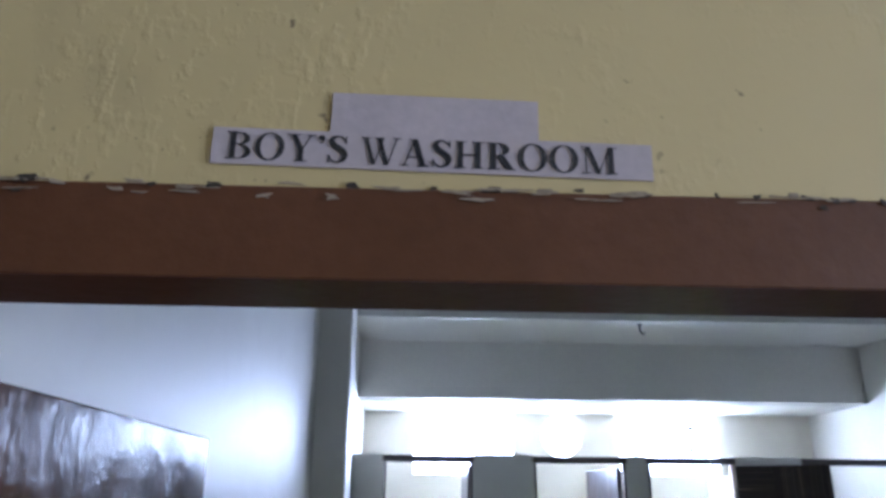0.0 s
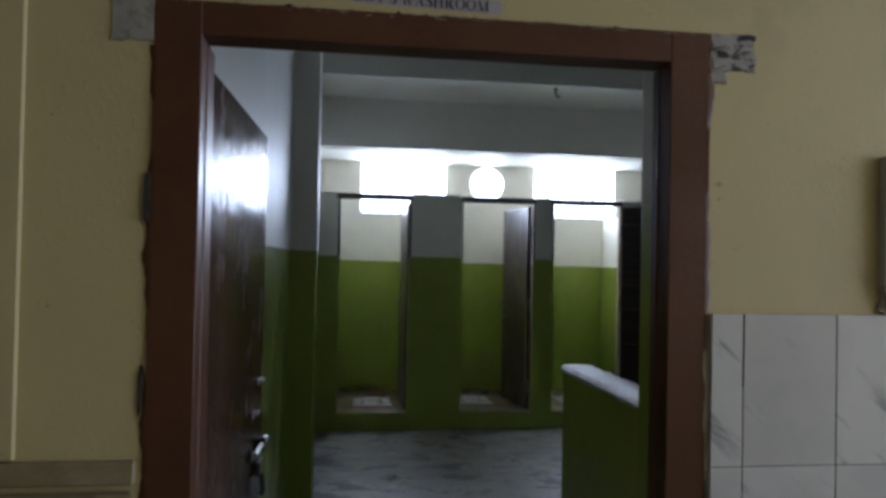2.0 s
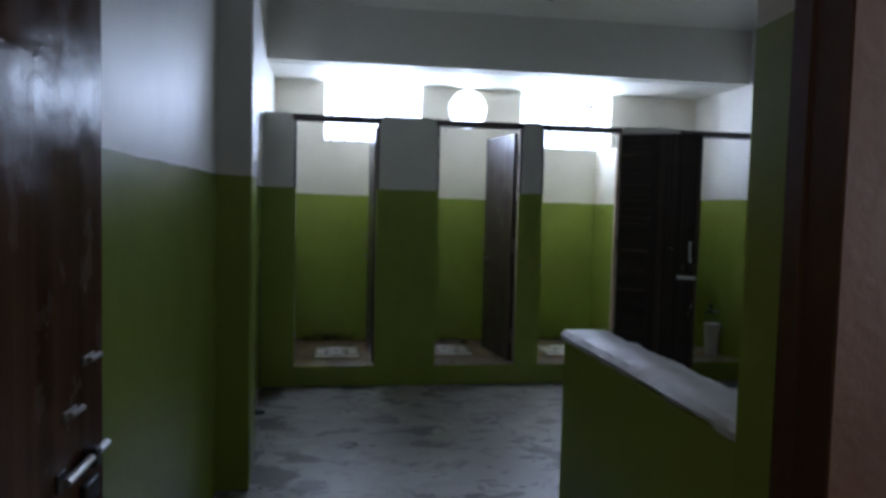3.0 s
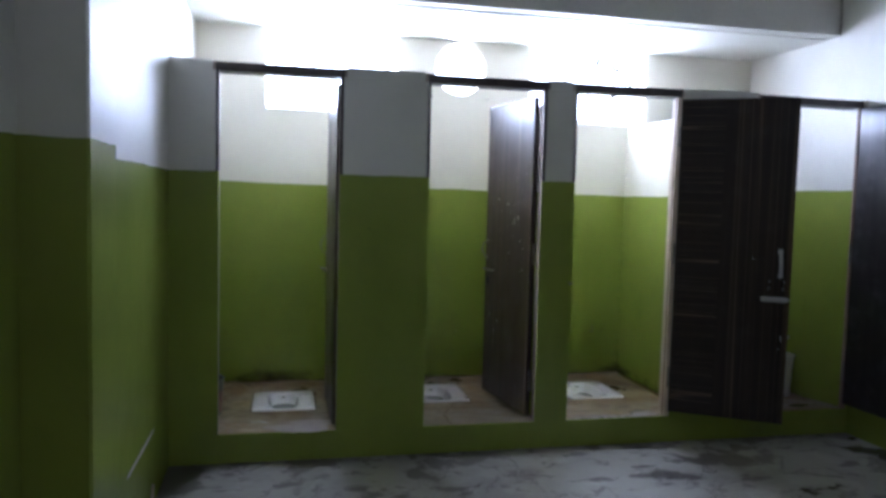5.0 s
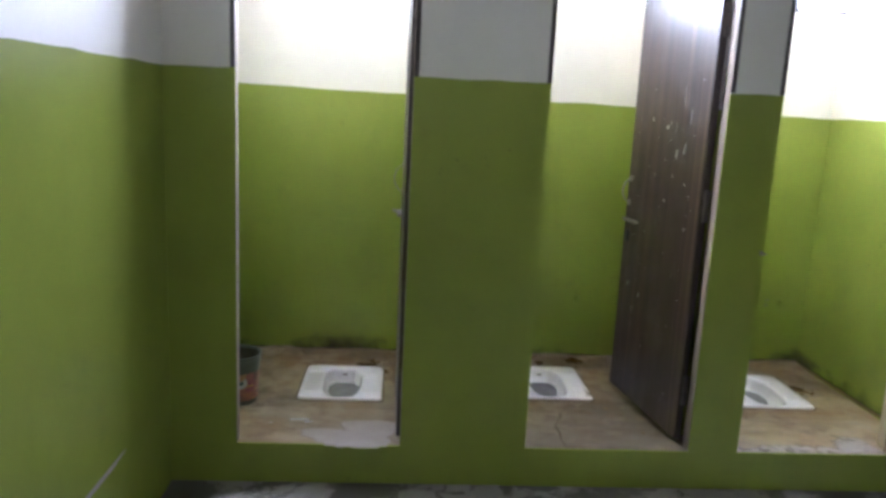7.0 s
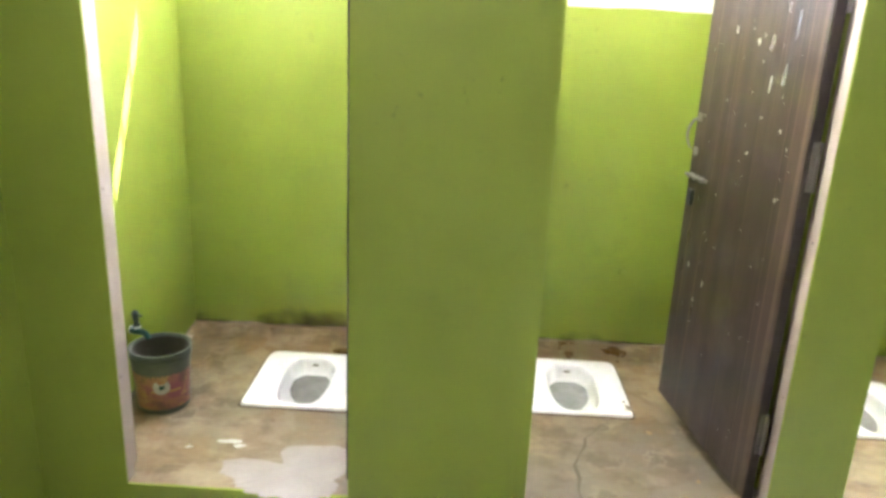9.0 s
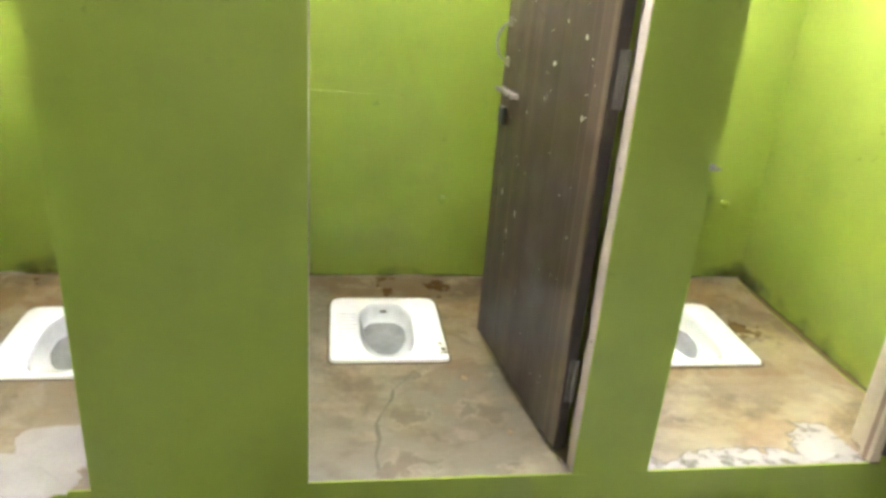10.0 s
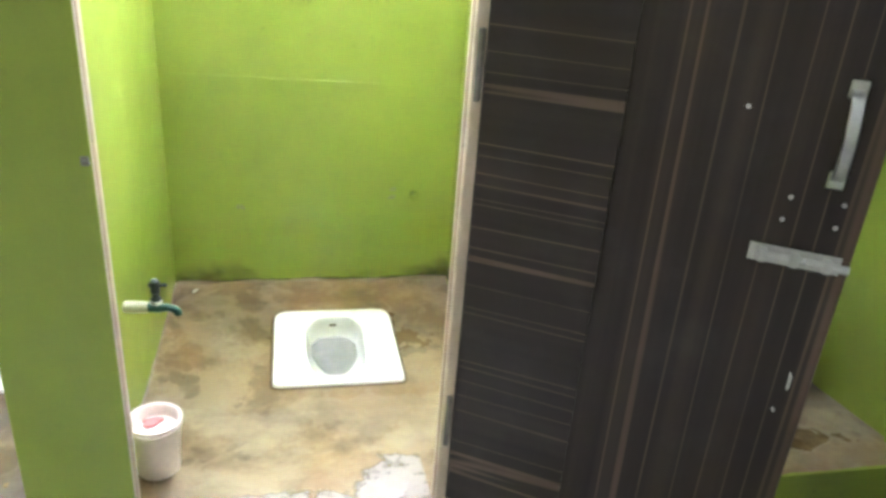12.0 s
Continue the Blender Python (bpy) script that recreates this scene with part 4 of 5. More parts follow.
def wrap(r0, r1, z0, z1, a0, a1, n=18, lift=0.0008):
    """A strip bent round a slightly conical pail."""
    bm = bmesh.new()
    cols = []
    for k in range(n + 1):
        a = radians(a0 + (a1 - a0) * k / n)
        cols.append([bm.verts.new(((r + d) * math.cos(a), (r + d) * math.sin(a), z)) for r, z, d in ((r0, z0, 0), (r0, z0, lift), (r1, z1, lift), (r1, z1, 0))])
    for c0, c1 in zip(cols, cols[1:]):
        for k in range(4):
            bm.faces.new((c0[k], c0[(k + 1) % 4], c1[(k + 1) % 4], c1[k]))
    bmesh.ops.recalc_face_normals(bm, faces=bm.faces)
    return bm


black = pail("paint_bucket", 0.146, 0.535, 0.088, 0.102, 0.232, PLASTIC_DARK, BUCKET_INSIDE, "old dark plastic paint bucket with a red printed label", "bucket")
part("label_band", wrap(0.0895, 0.0975, 0.020, 0.155, -175, 5), LABEL_RED, black, "faded red and orange printed label")
part("label_arc", wrap(0.0930, 0.0942, 0.086, 0.096, -92, -30, lift=0.0010), LABEL_YELLOW, black, "yellow printed swirl")
spot = radians(-70)
part("label_disc", moved(turned([(0.001, 0.0), (0.028, 0.0002), (0.028, 0.0016), (0.001, 0.0020)], 24), Matrix.Translation((0.0946 * math.cos(spot), 0.0946 * math.sin(spot), 0.112)) @ pose(0, 0, 0, 86, 0, 20)), LABEL_WHITE, black, "white printed roundel")
part("label_shape", moved(blob(8, 0.008, 0.011, 0.0012, 16, 0.5), Matrix.Translation((0.0963 * math.cos(spot), 0.0963 * math.sin(spot), 0.110)) @ pose(0, 0, 0, 86, 0, 20)), TEAL, black, "dark printed shape")

white = pail("plastic_bucket", 1.248, 0.400, 0.084, 0.095, 0.182, PLASTIC_WHITE, PLASTIC_WHITE, "small white plastic bucket with a blue base and wire handle", "bucket")
part("base_band", wrap(0.0842, 0.0862, 0.004, 0.034, -180, 180, 40), PLASTIC_BLUE, white, "blue bottom band")
for a0, a1, z0 in ((-50, -26, 0.126), (-44, -18, 0.132), (-36, -12, 0.138)):
    part("label_bar", wrap(0.0925, 0.0932, z0, z0 + 0.005, a0, a1), BLACK_INK, white, "black printed bar")
pail("nested_mug", 1.246, 0.402, 0.066, 0.080, 0.165, PLASTIC_PALE, PLASTIC_PALE, "pale bluish plastic mug standing inside the white bucket", "mug", lift=0.0125 + 0.036)
arc = [(0.100 * math.cos(a), -0.100 * abs(math.sin(a)) * 0.80 - 0.004, 0.158 - 0.030 * abs(math.sin(a))) for a in [math.pi * k / 16 for k in range(17)]]
part("handle", tube(arc, 0.0035, 8), PLASTIC_WHITE, white, "hanging plastic handle", smooth=True)

mug = pail("plastic_mug", 2.318, 0.222, 0.049, 0.058, 0.152, PLASTIC_PINK, PLASTIC_PINK, "pinkish white plastic mug on the cubicle floor", "mug")
part("soap_scrap", moved(blob(77, 0.026, 0.014, 0.006, 16, 0.5), Matrix.Translation((-0.010, 0.022, 0.122)) @ pose(0, 0, 0, 0, 0, 20)), PINK, mug, "pink scrap lying inside")
part("soap_float", turned([(0.0545, 0.119), (0.0545, 0.121)], 32), PLASTIC_PINK, mug, "milky water inside")

bin_ob = pail("waste_bin", 4.205, 0.520, 0.060, 0.072, 0.285, PLASTIC_WHITE, PLASTIC_WHITE, "slim white plastic bin inside the last cubicle", "bin")
part("lid", turned([(0.080, 0.285), (0.082, 0.290), (0.080, 0.302), (0.050, 0.312), (0.002, 0.316)], 36), PLASTIC_WHITE, bin_ob, smooth=True)


def tap(x, y, z, angle, label, nozzle=TEAL):
    """A bib tap that comes out of a wall along its own x axis."""
    holder = thing("water_tap", pose(x, y, z, 0, 0, angle), label, "tap", "taps")
    part("stub_pipe", turned([(0.011, 0.0), (0.015, 0.004), (0.015, 0.055), (0.012, 0.065), (0.004, 0.066)], 16, axis="x"), OLD_PIPE, holder, "pale pipe stub", smooth=True)
    part("body", turned([(0.004, 0.058), (0.013, 0.060), (0.013, 0.088), (0.010, 0.100), (0.010, 0.108), (0.003, 0.110)], 16, axis="x"), nozzle, holder, smooth=True)
    part("spout", tube([(0.098, 0, 0.002), (0.112, 0, 0.001), (0.126, 0, -0.004), (0.133, 0, -0.012), (0.134, 0, -0.019)], 0.010, 12), nozzle, holder, smooth=True)
    stem = part("stem", turned([(0.010, 0.008), (0.013, 0.014), (0.013, 0.026), (0.008, 0.030), (0.008, 0.040), (0.011, 0.043), (0.011, 0.056), (0.006, 0.060), (0.002, 0.061)], 14, (0.082, 0, 0)), DARK_TAP, holder, smooth=True)
    part("lever", joined(boxes((0.066, -0.006, 0.060, 0.112, 0.006, 0.068), bevel=0.003), turned([(0.009, 0.052), (0.012, 0.058), (0.012, 0.074), (0.006, 0.080), (0.001, 0.081)], 14, (0.082, 0, 0))), DARK_TAP, stem, smooth=True)
    part("collar", turned([(0.013, 0.012), (0.0145, 0.014), (0.0145, 0.019), (0.013, 0.021)], 16, (0.082, 0, 0)), STEEL, stem, smooth=True)
    return holder


tap(-0.048, 0.640, 0.330, -20, "dark plastic bib tap over the paint bucket")
tap(2.226, 0.45, 0.442, -6, "dark teal plastic bib tap on a pale pipe stub")
tap(4.32, 0.62, 0.490, 184, "dark plastic bib tap inside the last cubicle")

# capped pipe ends on the back wall, with small plaster scars beside them
for x, z in ((1.899, 0.447), (3.095, 0.452)):
    knob = thing("pipe_cap", pose(x, BACK, z), "small painted pipe cap on the green wall", "pipe cap", "pipe caps")
    part("stub", turned([(0.011, 0.0), (0.011, -0.024), (0.003, -0.025)], 16, axis="y"), PAINT, knob, smooth=True)
    part("cap", turned([(0.014, -0.018), (0.0165, -0.021), (0.0165, -0.036), (0.012, -0.041), (0.002, -0.042)], 16, axis="y"), PAINT, knob, smooth=True)
SCAR = surface("darker_green_scar", (0.20, 0.22, 0.06), (0.27, 0.30, 0.10), 0.7, 40)
for k, (x, z, r) in enumerate(((3.020, 0.468, 0.011), (3.016, 0.437, 0.013), (2.470, 0.400, 0.014))):
    solid("plaster_scar", moved(blob(90 + k, r, r * 0.7, 0.002, 14, 0.5), Matrix.Translation((x, BACK - 0.0004, z)) @ pose(0, 0, 0, 90)), SCAR, "small raised plaster scar in the green wall", "plaster scar", "plaster scars")


def ridge(name, p0, p1, seed, out, label):
    """A thin uneven plaster ridge along a wall."""
    rnd = random.Random(seed)
    bm = bmesh.new()
    p0, p1, out = Vector(p0), Vector(p1), Vector(out)
    n, rows = 46, []
    for k in range(n + 1):
        f = k / n
        p = p0.lerp(p1, f) + Vector((0, 0, rnd.uniform(-0.002, 0.002) + 0.008 * math.sin(2.2 * f + seed)))
        r = 0.0024 * max(0.05, math.sin(math.pi * f) ** 0.4) * rnd.uniform(0.3, 1.2)
        rows.append([bm.verts.new(p + Vector((0, 0, -r))), bm.verts.new(p + out * r * 0.9), bm.verts.new(p + Vector((0, 0, r)))])
    for a, b in zip(rows, rows[1:]):
        bm.faces.new((a[0], b[0], b[1], a[1]))
        bm.faces.new((a[1], b[1], b[2], a[2]))
        bm.faces.new((a[2], b[2], b[0], a[0]))
    bm.faces.new(rows[0])
    bm.faces.new(rows[-1][::-1])
    bmesh.ops.recalc_face_normals(bm, faces=bm.faces)
    return solid(name, bm, PAINT, label, "plaster ridge", "plaster ridges")


ridge("plaster_ridge", (0.02, BACK, 0.845), (0.90, BACK, 0.838), 1, (0, -1, 0), "thin raised plaster joint across the green back wall")
ridge("plaster_ridge", (1.09, BACK, 0.850), (1.80, BACK, 0.846), 2, (0, -1, 0), "thin raised plaster joint across the green back wall")
ridge("plaster_ridge", (2.25, BACK, 0.872), (3.20, BACK, 0.862), 3, (0, -1, 0), "thin raised plaster joint across the green back wall")
ridge("plaster_ridge", (0.0, 0.40, 0.80), (0.0, 1.22, 0.80), 4, (1, 0, 0), "thin raised plaster joint along the green side wall")


def coving(x0, y0, x1, y1, out, seed, size, rise=1.0):
    """Rough dirty cement fillet along the foot of a wall."""
    rnd = random.Random(seed)
    bm = bmesh.new()
    n, rows = max(8, int(40 * math.hypot(x1 - x0, y1 - y0))), []
    ox, oy = out
    for k in range(n + 1):
        f = k / n
        x, y = x0 + f * (x1 - x0), y0 + f * (y1 - y0)
        a, b = size * (0.6 + noise.noise((x * 7 + seed, y * 7, 0)) * 0.8 + rnd.uniform(0, 0.25)), size * (0.55 + noise.noise((x * 9, y * 9, seed)) * 0.9 + rnd.uniform(0, 0.2))
        a, b = max(0.005, a), rise * max(0.004, b)
        rows.append([bm.verts.new((x, y, ground(y) - 0.01)), bm.verts.new((x + ox * a, y + oy * a, ground(y + oy * a) - 0.002)), bm.verts.new((x + ox * a * 0.45, y + oy * a * 0.45, ground(y) + b * 0.45)), bm.verts.new((x, y, ground(y) + b))])
    for p, q in zip(rows, rows[1:]):
        for k in range(4):
            bm.faces.new((p[k], p[(k + 1) % 4], q[(k + 1) % 4], q[k]))
    bm.faces.new(rows[0])
    bm.faces.new(rows[-1][::-1])
    bmesh.ops.recalc_face_normals(bm, faces=bm.faces)
    return bm


setting("trim_coving", joined(coving(0.0, BACK, 1.0, BACK, (0, -1), 1, 0.012), coving(1.068, BACK, 2.15, BACK, (0, -1), 2, 0.012), coving(2.226, BACK, 3.248, BACK, (0, -1), 3, 0.013),
                              coving(3.35, BACK, 4.32, BACK, (0, -1), 8, 0.012), coving(0.0, 0.2, 0.0, BACK, (1, 0), 4, 0.008), coving(1.068, 0.2, 1.068, BACK, (1, 0), 5, 0.008),
                              coving(2.226, 0.2, 2.226, BACK, (1, 0), 6, 0.008)), FILLET_CEMENT, "rough dark brown cement fillet along the wall foot", "cement fillet")
setting("trim_paint_slop", joined(coving(3.248, 0.2, 3.248, BACK, (-1, 0), 7, 0.007), coving(2.15, 0.75, 2.15, BACK, (-1, 0), 9, 0.006)), PAINT_STALL, "lime paint slopped along the foot of the partition", "paint")
lips = bmesh.new()
for number, (a, b) in enumerate(OPENINGS):
    rows = []
    for k in range(61):
        x = a + 0.001 + (b - a - 0.002) * k / 60
        reach = 0.0015 + 0.005 * max(0.0, noise.noise((x * 9, number, 2.0)) + 0.25) + 0.003 * noise.noise((x * 37, number, 5.0))
        rows.append([lips.verts.new((x, -0.0042, STEP - 0.006)), lips.verts.new((x, -0.0042, STEP + 0.0016)), lips.verts.new((x, max(0.001, reach), ground(max(0.0, reach)) + 0.0012)), lips.verts.new((x, max(0.001, reach) + 0.001, ground(max(0.0, reach)) - 0.003))])
    for p, q in zip(rows, rows[1:]):
        for k in range(3):
            lips.faces.new((p[k], p[k + 1], q[k + 1], q[k]))
bmesh.ops.recalc_face_normals(lips, faces=lips.faces)
setting("trim_sill_lip", lips, PAINT, "lime paint lapped unevenly over the threshold edge", "paint")
for k, (x0, x1) in enumerate(((0.002, 0.998), (1.070, 2.148), (2.228, 3.246), (3.352, 4.318))):
    setting("trim_dirt_%d" % (k + 1), boxes((x0, BACK - 0.0012, 0.08, x1, BACK - 0.0004, 0.34)), SEEPED, "brown dirt crept up the foot of the green wall", "stain")
for k, x in enumerate((3.2464, 2.1484)):
    setting("trim_dirt_%d" % (k + 5), boxes((x, 0.14, 0.08, x + 0.0008, BACK - 0.003, 0.30)), SEEPED, "brown dirt crept up the foot of the partition", "stain")

# pale cement repairs on the cubicle floor
for k, (x, y, rx, ry, m) in enumerate(((0.735, 0.120, 0.205, 0.128, PALE_CEMENT), (0.470, 0.285, 0.030, 0.013, SPECK), (0.505, 0.258, 0.018, 0.008, SPECK),
                                       (2.860, 0.075, 0.070, 0.050, PALE_CEMENT),
                                       (0.345, 0.235, 0.012, 0.006, SPECK), (0.014, 1.02, 0.020, 0.230, PALE_CEMENT), (3.75, 0.14, 0.24, 0.09, PALE_CEMENT))):
    solid("cement_patch" if m is PALE_CEMENT else "paint_drop", moved(blob(20 + k, rx, ry, 0.0025, 96, 0.52, 0.06 if m is PALE_CEMENT else 0.06), Matrix.Translation((x, y, ground(y) - 0.0002)) @ pose(0, 0, 0, math.degrees(math.atan(-0.095)) if ry > 0.03 and y < 0.4 else 0)), m,
          "pale cement repair with ragged edges on the floor" if m is PALE_CEMENT else "dried white paint drop on the brown floor", "floor patch", "floor patches")
skim = bmesh.new()
rows = [[skim.verts.new((x, y, ground(y) + 0.0016)) for x in (2.313, 2.965)] for y in (0.004, 0.03, 0.10, 0.18, 0.26, 0.34)]
for (p, q), (r, t) in zip(rows, rows[1:]):
    skim.faces.new((p, q, t, r))
setting("trim_skim", skim, SKIM, "thin pale cement wash over the front of the cubicle floor", "floor patch")
# leaf litter
rnd = random.Random(6)
for x, y in ((1.33, 0.16), (1.98, 0.20), (1.30, 0.12), (2.30, 1.20), (0.34, 0.24), (4.02, 0.21), (3.62, 0.40), (1.90, 0.52)):
    solid("litter_scrap", moved(blob(rnd.randrange(500), rnd.uniform(0.006, 0.013), rnd.uniform(0.004, 0.008), 0.003, 12, 0.6), pose(x, y, ground(y), 0, 0, rnd.uniform(0, 180))), SCRAP if x != 2.30 else SPECK,
          "tiny yellowish scrap of litter on the floor", "litter", "litter scraps")

# crack across the second cubicle's floor
crack_line = [(1.74, 0.565), (1.70, 0.50), (1.665, 0.46), (1.655, 0.40), (1.625, 0.33), (1.600, 0.26), (1.605, 0.18), (1.590, 0.10), (1.596, 0.03)]
bm = bmesh.new()
rnd = random.Random(9)
rows = []
for x, y in crack_line:
    r = rnd.uniform(0.003, 0.008)
    rows.append([bm.verts.new((x - r, y, ground(y) + 0.0004)), bm.verts.new((x, y, ground(y) + 0.0016)), bm.verts.new((x + r, y + 0.004, ground(y + 0.004) + 0.0004))])
for a, b in zip(rows, rows[1:]):
    bm.faces.new((a[0], a[1], b[1], b[0]))
    bm.faces.new((a[1], a[2], b[2], b[1]))
    bm.faces.new((a[0], b[0], b[2], a[2]))
bmesh.ops.recalc_face_normals(bm, faces=bm.faces)
for (x0, y0), (x1, y1) in (((1.655, 0.40), (1.585, 0.415)), ((1.600, 0.26), (1.66, 0.215)), ((1.605, 0.18), (1.545, 0.150))):
    rows = []
    for f in (0.0, 0.35, 0.7, 1.0):
        x, y = x0 + f * (x1 - x0), y0 + f * (y1 - y0) + rnd.uniform(-0.006, 0.006)
        r = 0.0020 * (1.15 - f)
        rows.append([bm.verts.new((x, y - r, ground(y - r) + 0.0004)), bm.verts.new((x, y, ground(y) + 0.0012)), bm.verts.new((x, y + r, ground(y + r) + 0.0004))])
    for a, b in zip(rows, rows[1:]):
        bm.faces.new((a[0], a[1], b[1], b[0]))
        bm.faces.new((a[1], a[2], b[2], b[1]))
        bm.faces.new((a[0], b[0], b[2], a[2]))
bmesh.ops.recalc_face_normals(bm, faces=bm.faces)
solid("floor_crack", bm, CRACK_DIRT, "dirt-filled crack wandering across the cement floor", "crack")

# ---- window grilles ----
for k, (a, b) in enumerate(WIN):
    holder = tagged(new("window_%d" % (k + 1)), "high window opening with a thin iron grille", "window", kind="structure")
    holder.matrix_world = pose((a + b) / 2, BACK + 0.15, SILL_Z)
    w = (b - a) / 2
    count = 7
    bar = mesh_of("bar", tube([(0, 0, 0.0), (0, 0, 0.553)], 0.008, 8), DARK_METAL, True)
    for j in range(count):
        ob = new("bar", bar)
        ob.parent = holder
        ob.location = (-w + (j + 0.5) * 2 * w / count, 0, 0)
    for z in (0.03,):
        part("rail", boxes((-w, -0.003, z - 0.008, w, 0.003, z + 0.008)), DARK_METAL, holder)
# dry creeper on the grille of the second window
rnd = random.Random(21)
bm = bmesh.new()
for _ in range(150):
    c = Vector((rnd.gauss(3.13, 0.11), BACK + 0.17 + rnd.uniform(0, 0.04), rnd.uniform(2.27, 2.60)))
    s = rnd.uniform(0.012, 0.034)
    turn_m = pose(*c, rnd.uniform(0, 360), rnd.uniform(0, 360), rnd.uniform(0, 360))
    vs = [bm.verts.new(turn_m @ Vector(p)) for p in ((-s, 0, 0), (0, -s * 0.5, 0.002), (s, 0, 0), (0, s * 0.5, 0.002))]
    bm.faces.new(vs)
# Unseen leaves added high outside to block the sun into the third cubicle.
for _ in range(520):
    x = rnd.uniform(3.00, 3.74) if rnd.random() < 0.75 else rnd.uniform(3.84, 4.20)
    c = Vector((x, rnd.uniform(1.85, 2.05), rnd.uniform(3.36, 3.62)))
    s = rnd.uniform(0.03, 0.06)
    turn_m = pose(*c, rnd.uniform(-50, 50), rnd.uniform(-50, 50), rnd.uniform(0, 360))
    bm.faces.new([bm.verts.new(turn_m @ Vector(p)) for p in ((-s, 0, 0), (0, -s * 0.6, 0.004), (s, 0, 0), (0, s * 0.6, 0.004))])
tagged(new("creeper", mesh_of("creeper", bm, DRY_LEAF)), "dry creeper leaves in the window grille, and unseen leaves added to block the sun", "creeper", kind="stuff")
# pale overcast glare beyond the openings
n = Nodes("bright_sky_backdrop")
glow = n.add("ShaderNodeEmission")
glow.inputs["Strength"].default_value = 5.0
glow.inputs["Color"].default_value = (0.95, 0.98, 1.0, 1)
n.tree.links.new(glow.outputs[0], n.tree.nodes["Material Output"].inputs[0])
SKY_GLOW = n.mat
setting("backdrop", boxes((-0.6, 2.30, 1.2, 5.2, 2.32, 3.30)), SKY_GLOW, "bright hazy sky beyond the high windows", "sky")

# ---- pipes on the end wall and the ceiling hook ----
conduit = thing("conduit", pose(RIGHT, -0.62, 2.715), "thin white cable conduit high on the end wall", "conduit")
part("pipe", tube([(-0.008, 0.22, 0.0), (-0.008, -0.90, -0.012)], 0.006, 8), PLASTIC_WHITE, conduit, smooth=True)
for y in (0.1, -0.4, -0.8):
    part("clip", boxes((-0.016, y - 0.008, -0.016, 0.0, y + 0.008, 0.008), bevel=0.002), PLASTIC_WHITE, conduit)
hold = thing("lamp_holder", pose(RIGHT, -0.80, 2.650), "small grey lamp holder on the end wall", "lamp holder")
part("bracket", boxes((-0.02, -0.10, -0.02, 0.0, -0.03, 0.02), bevel=0.003), PLASTIC_WHITE, hold)
part("socket", turned([(0.004, -0.035), (0.016, -0.030), (0.018, 0.01), (0.016, 0.022), (0.010, 0.022), (0.009, 0.0)], 18, (-0.022, 0, 0), "y"), PLASTIC_DARK, hold, smooth=True)
for z, label in ((1.345, "upper"), (1.140, "lower")):
    spout = thing("wall_tap", pose(RIGHT, -0.83, z), "small steel tap on a dark pipe along the end wall", "tap", "end wall taps")
    part("pipe", tube([(-0.035, 0.0, 0.0), (-0.035, -0.70, -0.02)], 0.010, 10), DARK_METAL, spout, smooth=True)
    part("bracket", boxes((-0.036, -0.16, -0.018, 0.0, -0.13, 0.006), bevel=0.003), STEEL, spout)
    part("head", turned([(0.004, -0.004), (0.016, 0.0), (0.018, 0.022), (0.010, 0.030), (0.002, 0.031)], 16, (-0.035, 0, 0), "y"), STEEL if label == "upper" else DARK_METAL, spout, smooth=True)
hook = thing("ceiling_hook", pose(2.08, -0.75, 3.06), "dark iron hook below the ceiling beam", "hook")
part("shank", tube([(0, 0, 0.0), (0, 0, -0.045), (0.012, 0, -0.07), (0.03, 0, -0.072), (0.036, 0, -0.055)], 0.008, 8), DARK_METAL, hook, smooth=True)
part("plate", boxes((-0.02, -0.02, -0.006, 0.02, 0.02, -0.0005), bevel=0.002), DARK_METAL, hook)
drain = thing("floor_rag", pose(0.035, -0.75, FLOOR), "small dark rag with a pale stick in the corner", "rag")
part("cloth", blob(61, 0.045, 0.030, 0.022, 22, 0.5), PLASTIC_DARK, drain, "crumpled dark cloth")
part("stick", tube([(-0.01, 0.0, 0.010), (-0.022, 0.16, 0.13)], 0.006, 8), RAW_WOOD, drain, "pale short stick")
# Pale strip that stands for the top edge of a skirting.
solid("skirting_edge", moved(blob(63, 0.28, 0.008, 0.003, 44, 0.35), Matrix.Translation((-0.0003, -0.80, 0.325)) @ pose(0, 0, 0, 90, 0, 90)), PALE_CEMENT, "long pale strip for the top edge of a skirting along the green wall", "scratch")

# ---- entrance door ----
door = thing("door_frame", pose((DX0 + DX1) / 2, ENTRY, FLOOR), "red-brown painted wooden entrance door frame with chipped plaster edges", "door frame", "entrance door frame")
w = (DX1 - DX0) / 2
zt = DZ - FLOOR
FY0, FY1 = -0.004, 0.075
for side, outer in ((-1, FX0 - (DX0 + DX1) / 2), (1, FX1 - (DX0 + DX1) / 2)):
    x0, x1 = sorted((side * w, outer))
    part("jamb", boxes((x0, FY0, 0.0, x1, FY1, DTOP - FLOOR), bevel=0.002), RED_BROWN, door, "red-brown painted jamb")
    r0, r1 = sorted((side * (w - 0.003), side * (w + 0.02)))
    part("stop_bead", boxes((r0, FY1 - 0.03, 0.0, r1, FY1 + 0.006, zt), bevel=0.004), RED_BROWN, door)
part("rebate", boxes((-w - 0.024, FY1 + 0.007, 0.0, -w - 0.002, 0.150, zt)), RED_BROWN, door)
part("head", boxes((-w, FY0 + 0.0006, zt, w, FY1, DTOP - FLOOR), bevel=0.001), RED_BROWN, door, "red-brown painted lintel")

